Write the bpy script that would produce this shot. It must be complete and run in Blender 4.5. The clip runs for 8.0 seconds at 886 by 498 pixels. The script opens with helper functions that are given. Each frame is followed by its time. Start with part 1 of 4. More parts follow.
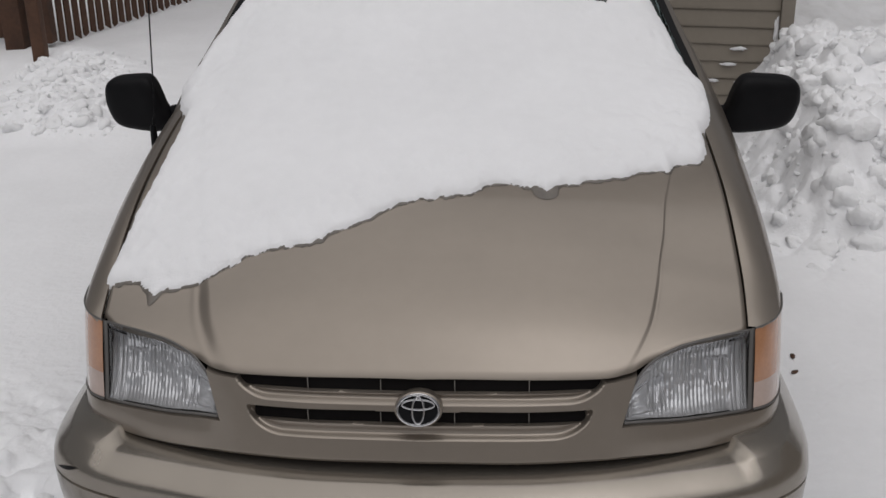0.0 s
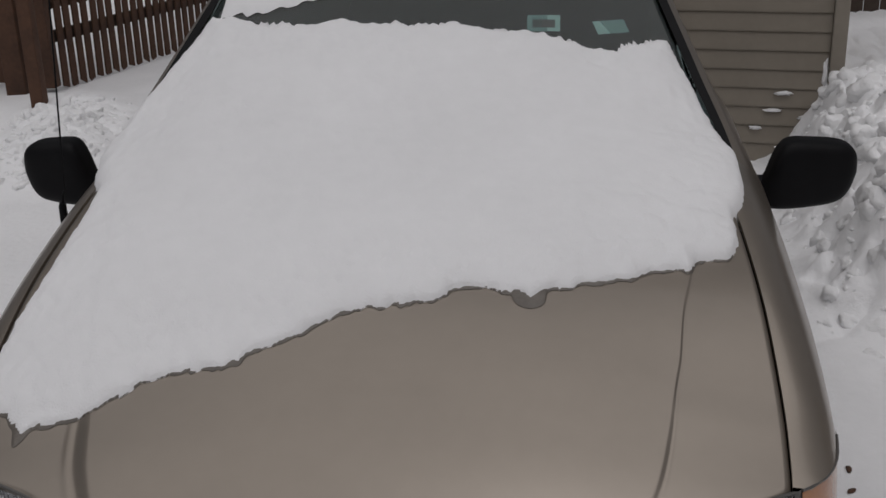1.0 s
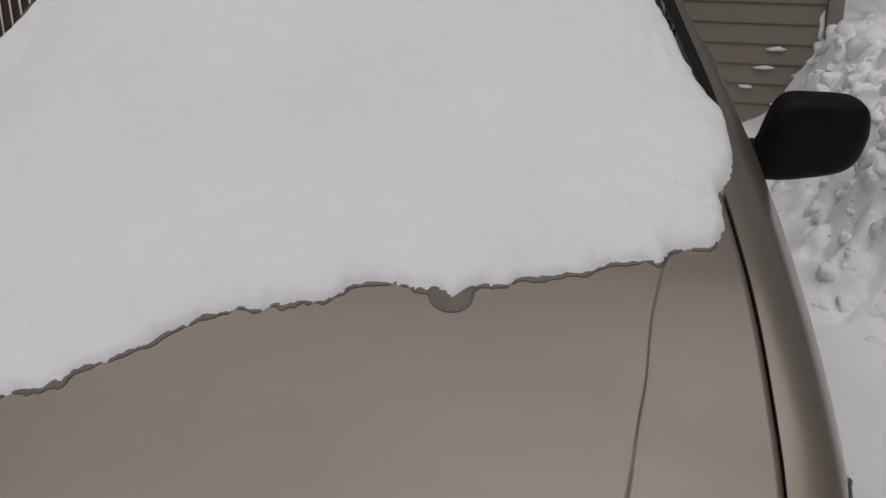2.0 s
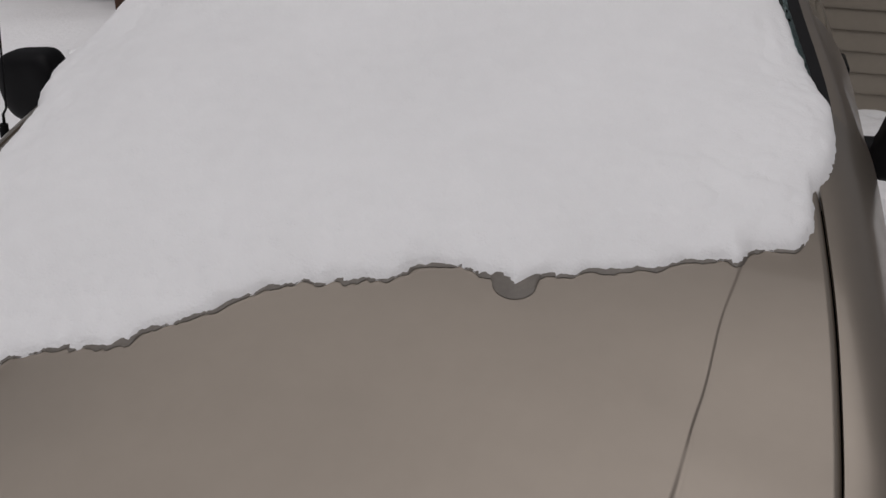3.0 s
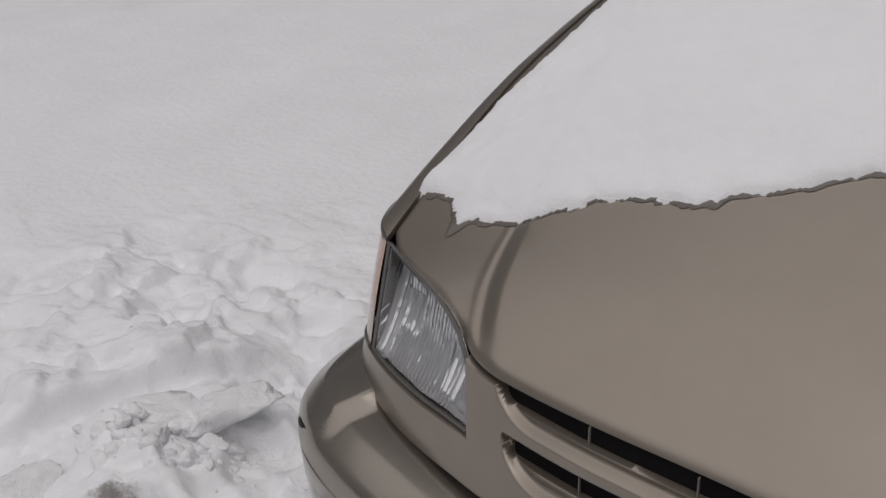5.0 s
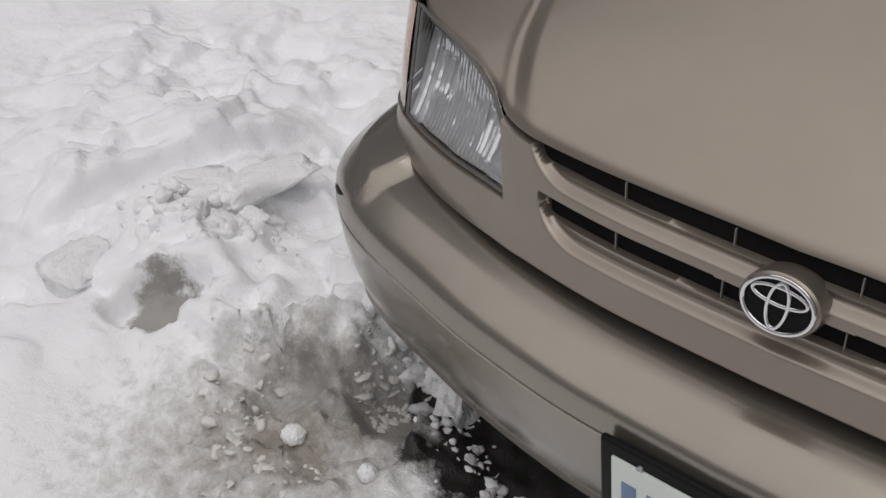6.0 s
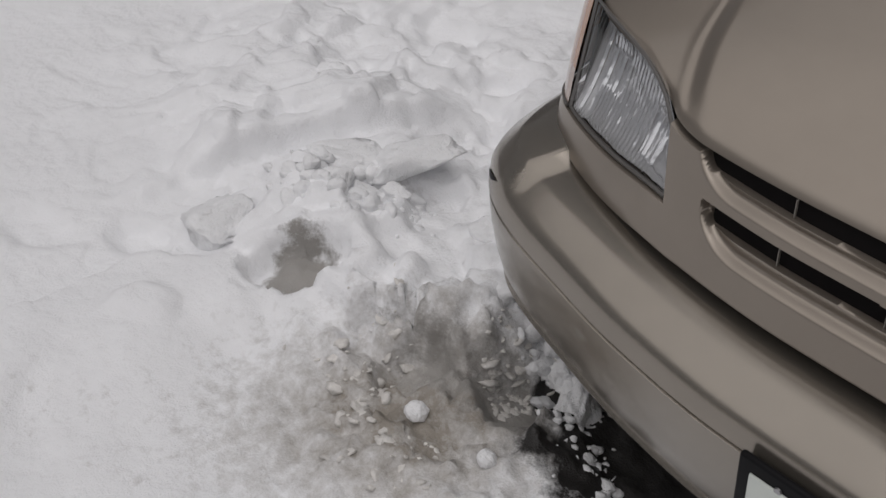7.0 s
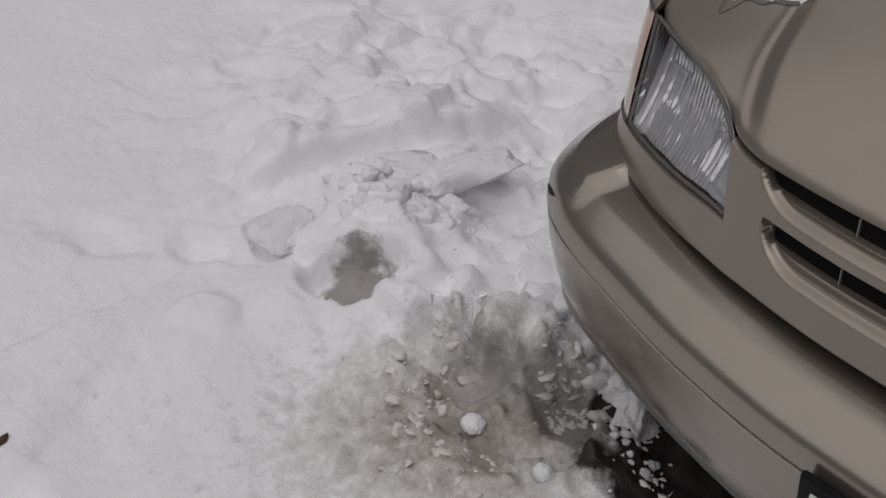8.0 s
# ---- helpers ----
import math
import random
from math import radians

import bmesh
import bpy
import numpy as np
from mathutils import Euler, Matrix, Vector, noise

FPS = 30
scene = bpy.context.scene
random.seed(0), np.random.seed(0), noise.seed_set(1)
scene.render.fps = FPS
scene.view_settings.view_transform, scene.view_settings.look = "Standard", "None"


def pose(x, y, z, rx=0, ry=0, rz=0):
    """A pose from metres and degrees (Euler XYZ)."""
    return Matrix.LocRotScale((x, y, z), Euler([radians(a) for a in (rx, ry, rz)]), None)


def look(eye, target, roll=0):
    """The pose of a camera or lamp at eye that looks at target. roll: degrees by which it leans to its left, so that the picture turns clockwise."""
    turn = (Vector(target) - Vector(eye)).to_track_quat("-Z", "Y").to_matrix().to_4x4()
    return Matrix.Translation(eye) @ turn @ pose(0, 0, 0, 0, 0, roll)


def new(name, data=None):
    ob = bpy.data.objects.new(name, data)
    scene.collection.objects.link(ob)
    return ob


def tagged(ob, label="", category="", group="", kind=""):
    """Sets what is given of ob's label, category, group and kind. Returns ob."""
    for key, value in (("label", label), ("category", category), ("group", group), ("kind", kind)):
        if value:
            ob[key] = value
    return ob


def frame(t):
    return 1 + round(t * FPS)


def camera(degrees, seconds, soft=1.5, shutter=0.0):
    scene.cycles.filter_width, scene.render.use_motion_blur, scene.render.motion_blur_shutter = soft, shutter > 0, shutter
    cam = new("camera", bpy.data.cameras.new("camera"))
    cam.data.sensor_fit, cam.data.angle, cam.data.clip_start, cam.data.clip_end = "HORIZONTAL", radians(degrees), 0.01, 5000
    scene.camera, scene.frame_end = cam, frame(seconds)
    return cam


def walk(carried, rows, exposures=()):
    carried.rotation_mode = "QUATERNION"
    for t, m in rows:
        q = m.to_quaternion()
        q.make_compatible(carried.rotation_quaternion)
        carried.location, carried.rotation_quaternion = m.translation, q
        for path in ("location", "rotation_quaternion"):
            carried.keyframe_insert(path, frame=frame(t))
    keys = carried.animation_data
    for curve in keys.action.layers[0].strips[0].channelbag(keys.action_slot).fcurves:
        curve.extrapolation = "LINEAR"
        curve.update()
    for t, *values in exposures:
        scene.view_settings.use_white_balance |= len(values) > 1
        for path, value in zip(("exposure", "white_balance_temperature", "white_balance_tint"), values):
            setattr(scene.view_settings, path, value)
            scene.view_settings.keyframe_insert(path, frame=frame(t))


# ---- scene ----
cam = camera(43.0, 8.0)
PATH = [
    (0, (0.195, -2.039, 1.923), (0.077, -0.193, 1.163), -0.9),
    (0.5, (0.229, -1.732, 1.874), (0.084, 0.121, 1.136), -2.1),
    (1, (0.331, -1.407, 1.844), (0.133, 0.456, 1.144), -1.6),
    (1.2, (0.356, -1.306, 1.806), (0.135, 0.549, 1.091), -2.6),
    (2.3, (0.447, -0.853, 1.685), (0.277, 0.98, 0.903), -0.5),
    (2.5, (0.478, -0.857, 1.693), (0.245, 0.963, 0.898), -0.3),
    (3, (0.543, -0.862, 1.693), (0.095, 0.916, 0.895), -0.9),
    (3.5, (0.522, -0.877, 1.691), (-0.093, 0.845, 0.88), -1.8),
    (4, (0.454, -0.872, 1.674), (-0.476, 0.702, 0.862), -2.7),
    (4.5, (0.416, -0.876, 1.648), (-0.705, 0.56, 0.822), -5.0),
    (5, (0.385, -0.926, 1.609), (-0.768, 0.43, 0.697), -1.7),
    (5.2, (0.388, -0.943, 1.596), (-0.749, 0.352, 0.58), -2.5),
    (6.3, (0.383, -0.924, 1.585), (-0.696, 0.196, 0.327), -4.4),
    (6.5, (0.365, -0.944, 1.587), (-0.749, 0.149, 0.336), -2.9),
    (7, (0.343, -0.981, 1.588), (-0.86, 0.023, 0.345), -2.5),
    (7.5, (0.334, -1.004, 1.599), (-0.923, -0.063, 0.361), -3.3),
    (8, (0.339, -0.989, 1.608), (-0.929, -0.052, 0.378), -4.2),
]
EXPOSURES = [(0, -0.43, 6360, 12.0), (0.5, -0.62, 6360, 12.0), (1, -0.85, 6360, 13.0), (2.5, -0.66, 6430, 14.0), (3.5, -0.73, 6430, 14.0), (4.5, -0.75, 6430, 14.0),
             (5.2, -0.48, 6420, 13.8), (6.3, -0.29, 6420, 12.5), (7, -0.56, 6400, 13.0), (8, -0.70, 6400, 14.0)]
walk(cam, [(t, look(eye, target, roll)) for t, eye, target, roll in PATH], EXPOSURES)

# ---------------- light ----------------
world = bpy.data.worlds.new("world")
scene.world = world
world.use_nodes = True
wn = world.node_tree
sky = wn.nodes.new("ShaderNodeTexSky")
sky.sky_type = "NISHITA"
sky.sun_disc = False
sky.sun_elevation = radians(72)
sky.sun_rotation = radians(130)
sky.dust_density = 4.0
hsv = wn.nodes.new("ShaderNodeHueSaturation")
hsv.inputs["Saturation"].default_value = 0.12
wn.links.new(sky.outputs["Color"], hsv.inputs["Color"])
wn.links.new(hsv.outputs["Color"], wn.nodes["Background"].inputs["Color"])
wn.nodes["Background"].inputs["Strength"].default_value = 0.052

sun_data = bpy.data.lights.new("sun", "SUN")
sun_data.energy = 1.95
sun_data.angle = radians(96)
sun_data.color = (1.0, 0.97, 0.93)
sun = new("sun", sun_data)
sun.matrix_world = look((-0.4, -1.3, 6.0), (0, 0.4, 0.6))


# ---------------- small tools ----------------
def lerp(a, b, t):
    return a + (b - a) * t


def smooth(a, b, x):
    t = min(1.0, max(0.0, (x - a) / (b - a)))
    return t * t * (3 - 2 * t)


def curve1(xs, ys):
    """A smooth function through a few knots (cubic Hermite with limited slopes)."""
    xs, ys = list(xs), list(ys)
    n = len(xs)
    d = [(ys[i + 1] - ys[i]) / (xs[i + 1] - xs[i]) for i in range(n - 1)]
    m = [d[0]] + [0 if d[i - 1] * d[i] <= 0 else 2 * d[i - 1] * d[i] / (d[i - 1] + d[i]) for i in range(1, n - 1)] + [d[-1]]

    def f(x):
        if x <= xs[0]:
            return ys[0] + m[0] * (x - xs[0])
        if x >= xs[-1]:
            return ys[-1] + m[-1] * (x - xs[-1])
        i = max(k for k in range(n - 1) if xs[k] <= x)
        h = xs[i + 1] - xs[i]
        t = (x - xs[i]) / h
        return ((2 * t ** 3 - 3 * t * t + 1) * ys[i] + (t ** 3 - 2 * t * t + t) * h * m[i]
                + (3 * t * t - 2 * t ** 3) * ys[i + 1] + (t ** 3 - t * t) * h * m[i + 1])
    return f


def hash2(ix, iy, seed):
    h = (ix * 374761393 + iy * 668265263 + seed * 974634777) & 0xFFFFFFFF
    h = ((h ^ (h >> 13)) * 1274126177) & 0xFFFFFFFF
    return ((h ^ (h >> 16)) & 0xFFFFFF) / float(0xFFFFFF)


def vnoise(x, y, seed=0):
    """Value noise in -1..1 on numpy arrays."""
    x, y = np.asarray(x, float), np.asarray(y, float)
    ix, iy = np.floor(x).astype(np.int64), np.floor(y).astype(np.int64)
    fx, fy = x - ix, y - iy
    fx, fy = fx ** 3 * (fx * (6 * fx - 15) + 10), fy ** 3 * (fy * (6 * fy - 15) + 10)
    a, b = hash2(ix, iy, seed), hash2(ix + 1, iy, seed)
    c, d = hash2(ix, iy + 1, seed), hash2(ix + 1, iy + 1, seed)
    return 2 * (a * (1 - fx) * (1 - fy) + b * fx * (1 - fy) + c * (1 - fx) * fy + d * fx * fy) - 1


def fbm(x, y, octaves=4, seed=0):
    s, amp, tot = 0, 1.0, 0
    x, y = 0.82 * np.asarray(x, float) + 0.57 * np.asarray(y, float), 0.82 * np.asarray(y, float) - 0.57 * np.asarray(x, float)
    for o in range(octaves):
        s = s + amp * vnoise(np.asarray(x) * 2 ** o + 17.3 * o, np.asarray(y) * 2 ** o - 9.1 * o, seed + o)
        tot += amp
        amp *= 0.5
    return s / tot


def worley(x, y, seed=0):
    """Distance to the nearest scattered point: rounded lumps when inverted."""
    x, y = np.asarray(x, float), np.asarray(y, float)
    ix, iy = np.floor(x).astype(np.int64), np.floor(y).astype(np.int64)
    best = np.full(np.broadcast(x, y).shape, 9.0)
    for dx in (-1, 0, 1):
        for dy in (-1, 0, 1):
            cx, cy = ix + dx, iy + dy
            px, py = cx + hash2(cx, cy, seed), cy + hash2(cx, cy, seed + 7)
            best = np.minimum(best, (x - px) ** 2 + (y - py) ** 2)
    return np.sqrt(best)


def lumps(x, y, seed=0):
    """Packed rounded clods."""
    return np.sqrt(np.clip(1 - (worley(x, y, seed) / 0.72) ** 2, 0, 1))


def sstep(a, b, x):
    t = np.clip((np.asarray(x, float) - a) / (b - a), 0, 1)
    return t * t * (3 - 2 * t)


def mesh_of(name, verts, faces, smooth_shade=True):
    me = bpy.data.meshes.new(name)
    me.from_pydata([tuple(v) for v in verts], [], [tuple(f) for f in faces])
    if smooth_shade:
        me.polygons.foreach_set("use_smooth", [True] * len(me.polygons))
    me.update()
    return me


def grid(fn, us, vs, keep=None):
    """Vertices and faces of a sheet fn(u, v)."""
    verts = [fn(u, v) for v in vs for u in us]
    n = len(us)
    faces = []
    for j in range(len(vs) - 1):
        for i in range(n - 1):
            if keep is None or keep(0.5 * (us[i] + us[i + 1]), 0.5 * (vs[j] + vs[j + 1])):
                faces.append((j * n + i, j * n + i + 1, (j + 1) * n + i + 1, (j + 1) * n + i))
    return verts, faces


def span(a, b, n):
    return [a + (b - a) * i / n for i in range(n + 1)]


def part(name, mesh, mat, parent=None, label="", solid=0.0, bevel=0.0, sharp=0.6, flip=False):
    """Links mesh data, a bmesh or (verts, faces) as one object under a thing."""
    if isinstance(mesh, tuple):
        mesh = mesh_of(name, *mesh)
    elif isinstance(mesh, bmesh.types.BMesh):
        me = bpy.data.meshes.new(name)
        bmesh.ops.recalc_face_normals(mesh, faces=mesh.faces)
        mesh.to_mesh(me)
        mesh.free()
        me.polygons.foreach_set("use_smooth", [True] * len(me.polygons))
        mesh = me
    if flip:
        mesh.flip_normals()
    mesh.set_sharp_from_angle(angle=sharp)
    if mat is not None:
        mesh.materials.append(mat)
    ob = new(name, mesh)
    if parent is not None:
        ob.parent = parent
    if solid:
        md = ob.modifiers.new("solid", "SOLIDIFY")
        md.thickness, md.offset = solid, -1
    if bevel:
        md = ob.modifiers.new("bevel", "BEVEL")
        md.width, md.segments, md.limit_method = bevel, 3, "ANGLE"
    if label:
        tagged(ob, label)
    return ob


def thing(name, label, category, group="", kind="", at=(0, 0, 0)):
    ob = new(name)
    ob.location = at
    ob.empty_display_size = 0.1
    return tagged(ob, label, category, group, kind)


def box(size, at=(0, 0, 0), turn=(0, 0, 0), bm=None):
    bm = bm or bmesh.new()
    m = pose(*at, *turn) @ Matrix.Diagonal((size[0], size[1], size[2], 1))
    bmesh.ops.create_cube(bm, size=1, matrix=m)
    return bm


def rounded_box(size, r, at=(0, 0, 0), turn=(0, 0, 0), seg=3):
    bm = bmesh.new()
    bmesh.ops.create_cube(bm, size=1, matrix=Matrix.Diagonal((*size, 1)))
    bmesh.ops.bevel(bm, geom=bm.edges[:], offset=r, segments=seg, profile=0.5, affect="EDGES")
    bmesh.ops.transform(bm, matrix=pose(*at, *turn), verts=bm.verts)
    return bm


def tube(points, radius, sides=8, taper=None):
    """A round bar along a line of points."""
    pts = [Vector(p) for p in points]
    verts, faces = [], []
    for i, p in enumerate(pts):
        d = (pts[min(i + 1, len(pts) - 1)] - pts[max(i - 1, 0)]).normalized()
        a = d.orthogonal().normalized() if i == 0 else (a - d * a.dot(d)).normalized()
        b = d.cross(a)
        r = radius if taper is None else lerp(radius, taper, i / (len(pts) - 1))
        for k in range(sides):
            th = 2 * math.pi * k / sides
            verts.append(p + r * (math.cos(th) * a + math.sin(th) * b))
    for i in range(len(pts) - 1):
        for k in range(sides):
            k2 = (k + 1) % sides
            faces.append((i * sides + k, i * sides + k2, (i + 1) * sides + k2, (i + 1) * sides + k))
    faces.append(tuple(range(sides))[::-1])
    faces.append(tuple((len(pts) - 1) * sides + k for k in range(sides)))
    return verts, faces


# ---------------- materials ----------------
def material(name, base, rough=0.6, metal=0.0, vary=0.12, scale=8.0, bump=0.0, bump_scale=120.0, dist=0.002, **more):
    """A surface with two scales of colour variation and fine relief."""
    m = bpy.data.materials.new(name)
    m.use_nodes = True
    nt = m.node_tree
    bs = nt.nodes["Principled BSDF"]
    tc = nt.nodes.new("ShaderNodeTexCoord")
    n1 = nt.nodes.new("ShaderNodeTexNoise")
    n1.inputs["Scale"].default_value, n1.inputs["Detail"].default_value = scale, 5
    nt.links.new(tc.outputs["Object"], n1.inputs["Vector"])
    n2 = nt.nodes.new("ShaderNodeTexNoise")
    n2.inputs["Scale"].default_value, n2.inputs["Detail"].default_value = scale * 9, 3
    nt.links.new(tc.outputs["Object"], n2.inputs["Vector"])
    ad = nt.nodes.new("ShaderNodeMath")
    ad.operation = "MULTIPLY_ADD"
    ad.inputs[1].default_value = 0.4
    nt.links.new(n2.outputs["Fac"], ad.inputs[0])
    nt.links.new(n1.outputs["Fac"], ad.inputs[2])
    rp = nt.nodes.new("ShaderNodeValToRGB")
    rp.color_ramp.elements[0].position, rp.color_ramp.elements[1].position = 0.45, 0.95
    rp.color_ramp.elements[0].color = (*[c * (1 - vary) for c in base], 1)
    rp.color_ramp.elements[1].color = (*[min(1, c * (1 + vary)) for c in base], 1)
    nt.links.new(ad.outputs[0], rp.inputs[0])
    nt.links.new(rp.outputs[0], bs.inputs["Base Color"])
    bs.inputs["Roughness"].default_value, bs.inputs["Metallic"].default_value = rough, metal
    if bump:
        n3 = nt.nodes.new("ShaderNodeTexNoise")
        n3.inputs["Scale"].default_value, n3.inputs["Detail"].default_value = bump_scale, 4
        nt.links.new(tc.outputs["Object"], n3.inputs["Vector"])
        bp = nt.nodes.new("ShaderNodeBump")
        bp.inputs["Strength"].default_value, bp.inputs["Distance"].default_value = bump, dist
        nt.links.new(n3.outputs["Fac"], bp.inputs["Height"])
        nt.links.new(bp.outputs[0], bs.inputs["Normal"])
    for key, value in more.items():
        bs.inputs[key.replace("_", " ")].default_value = value
    return m


def car_paint(name, base, metal, rough=(.29, .41)):
    """Metallic paint under clear coat, with a film of road dust that thickens in patches."""
    m = material(name, base, 0.38, metal, 0.05, 3.0, 0.05, 900, 0.0004, Coat_Weight=0.42, Coat_Roughness=0.08)
    nt = m.node_tree
    bs = nt.nodes["Principled BSDF"]
    tc = [n for n in nt.nodes if n.type == "TEX_COORD"][0]
    n = nt.nodes.new("ShaderNodeTexNoise")
    n.inputs["Scale"].default_value, n.inputs["Detail"].default_value = 5, 8
    nt.links.new(tc.outputs["Object"], n.inputs["Vector"])
    mr = nt.nodes.new("ShaderNodeMapRange")
    mr.inputs["To Min"].default_value, mr.inputs["To Max"].default_value = rough
    nt.links.new(n.outputs["Fac"], mr.inputs["Value"])
    nt.links.new(mr.outputs[0], bs.inputs["Roughness"])
    return m


PAINT = car_paint("beige_paint", (0.274, 0.238, 0.200), 0.70)
BUMPERPAINT = car_paint("bumper_paint", (0.270, 0.243, 0.208), 0.75, (.20, .30))
BLACK = material("black_plastic", (0.006, 0.006, 0.007), 0.5, 0, 0.2, 20, 0.25, 400, 0.0005, Specular_IOR_Level=0.12)
RUBBER = material("black_rubber", (0.018, 0.018, 0.018), 0.7, 0, 0.2, 20, 0.2, 200, 0.001)
DARK = material("dark_cavity", (0.008, 0.007, 0.007), 0.9, 0, 0.2, 6, Specular_IOR_Level=0.1)
CHROME = material("chrome", (0.75, 0.75, 0.76), 0.16, 1.0, 0.05, 12)
GREYTRIM = material("grey_trim", (0.10, 0.095, 0.09), 0.45, 0, 0.1, 12)
DIVIDER = material("grille_divider", (0.20, 0.185, 0.165), 0.5, 0.2, 0.1, 12)
WOOD = material("stained_wood", (0.074, 0.034, 0.018), 0.75, 0, 0.4, 4, 0.5, 60, 0.004)
DARKWOOD = material("weathered_wood", (0.06, 0.042, 0.032), 0.85, 0, 0.35, 4, 0.5, 60, 0.004)
VINYL = material("tan_vinyl_siding", (0.245, 0.215, 0.175), 0.6, 0, 0.08, 3, 0.25, 150, 0.001)
VINYLTRIM = material("tan_vinyl_trim", (0.27, 0.24, 0.20), 0.6, 0, 0.06, 3, 0.2, 150, 0.001)
PLATE = material("plate_enamel", (0.62, 0.66, 0.62), 0.4, 0, 0.05, 10)
PLATEBLUE = material("plate_blue", (0.13, 0.20, 0.33), 0.45, 0, 0.08, 30)
WHITEBAR = material("pale_print", (0.6, 0.6, 0.58), 0.6, 0, 0.05, 30)
PAPER = material("paper_tag", (0.45, 0.62, 0.58), 0.7, 0, 0.06, 20)
STEEL = material("dull_steel", (0.35, 0.35, 0.36), 0.4, 0.9, 0.2, 30)


def glass(name, tint, rough=0.02, flutes=0.0, fscale=60.0, ior=1.45):
    m = bpy.data.materials.new(name)
    m.use_nodes = True
    nt = m.node_tree
    bs = nt.nodes["Principled BSDF"]
    bs.inputs["Base Color"].default_value = (*tint, 1)
    bs.inputs["Transmission Weight"].default_value = 1.0
    bs.inputs["Roughness"].default_value = rough
    bs.inputs["IOR"].default_value = ior
    if flutes:
        tc = nt.nodes.new("ShaderNodeTexCoord")
        w = nt.nodes.new("ShaderNodeTexWave")
        w.wave_type, w.bands_direction = "BANDS", "X"
        w.inputs["Scale"].default_value, w.inputs["Distortion"].default_value = fscale, 1.2
        w.inputs["Detail"].default_value, w.inputs["Detail Scale"].default_value = 2, 0.15
        nt.links.new(tc.outputs["Object"], w.inputs["Vector"])
        bp = nt.nodes.new("ShaderNodeBump")
        bp.inputs["Strength"].default_value, bp.inputs["Distance"].default_value = flutes, 0.004
        nt.links.new(w.outputs["Fac"], bp.inputs["Height"])
        nt.links.new(bp.outputs[0], bs.inputs["Normal"])
    return m


WINDOW = glass("tinted_glass", (0.26, 0.35, 0.35), 0.01)


def lens_material():
    """Clear lamp cover: mostly see-through, a glossy film on top, slightly hazed."""
    m = bpy.data.materials.new("clear_lens")
    m.use_nodes = True
    nt = m.node_tree
    nt.nodes.remove(nt.nodes["Principled BSDF"])
    out = nt.nodes["Material Output"]
    tr = nt.nodes.new("ShaderNodeBsdfTransparent")
    tr.inputs["Color"].default_value = (0.90, 0.91, 0.92, 1)
    gl = nt.nodes.new("ShaderNodeBsdfGlossy")
    gl.inputs["Roughness"].default_value = 0.08
    fr = nt.nodes.new("ShaderNodeFresnel")
    fr.inputs["IOR"].default_value = 1.5
    tc = nt.nodes.new("ShaderNodeTexCoord")
    w = nt.nodes.new("ShaderNodeTexWave")
    w.wave_type, w.bands_direction = "BANDS", "X"
    w.inputs["Scale"].default_value, w.inputs["Distortion"].default_value = 30, 2.0
    nt.links.new(tc.outputs["Object"], w.inputs["Vector"])
    bp = nt.nodes.new("ShaderNodeBump")
    bp.inputs["Strength"].default_value, bp.inputs["Distance"].default_value = 0.25, 0.003
    nt.links.new(w.outputs["Fac"], bp.inputs["Height"])
    nt.links.new(bp.outputs[0], gl.inputs["Normal"])
    mx = nt.nodes.new("ShaderNodeMixShader")
    nt.links.new(fr.outputs[0], mx.inputs[0])
    nt.links.new(tr.outputs[0], mx.inputs[1])
    nt.links.new(gl.outputs[0], mx.inputs[2])
    nt.links.new(mx.outputs[0], out.inputs["Surface"])
    return m


LENS = lens_material()
REFLECTOR = material("lamp_reflector", (0.78, 0.78, 0.79), 0.16, 0.72, 0.05, 30, 0.35, 45, 0.003)
AMBER = material("amber_lens", (0.40, 0.19, 0.095), 0.2, 0, 0.15, 16, 0.4, 150, 0.001, Coat_Weight=0.7)
CLEARLAMP = material("pale_lens", (0.42, 0.31, 0.26), 0.2, 0, 0.1, 16, 0.3, 150, 0.001, Coat_Weight=0.7)


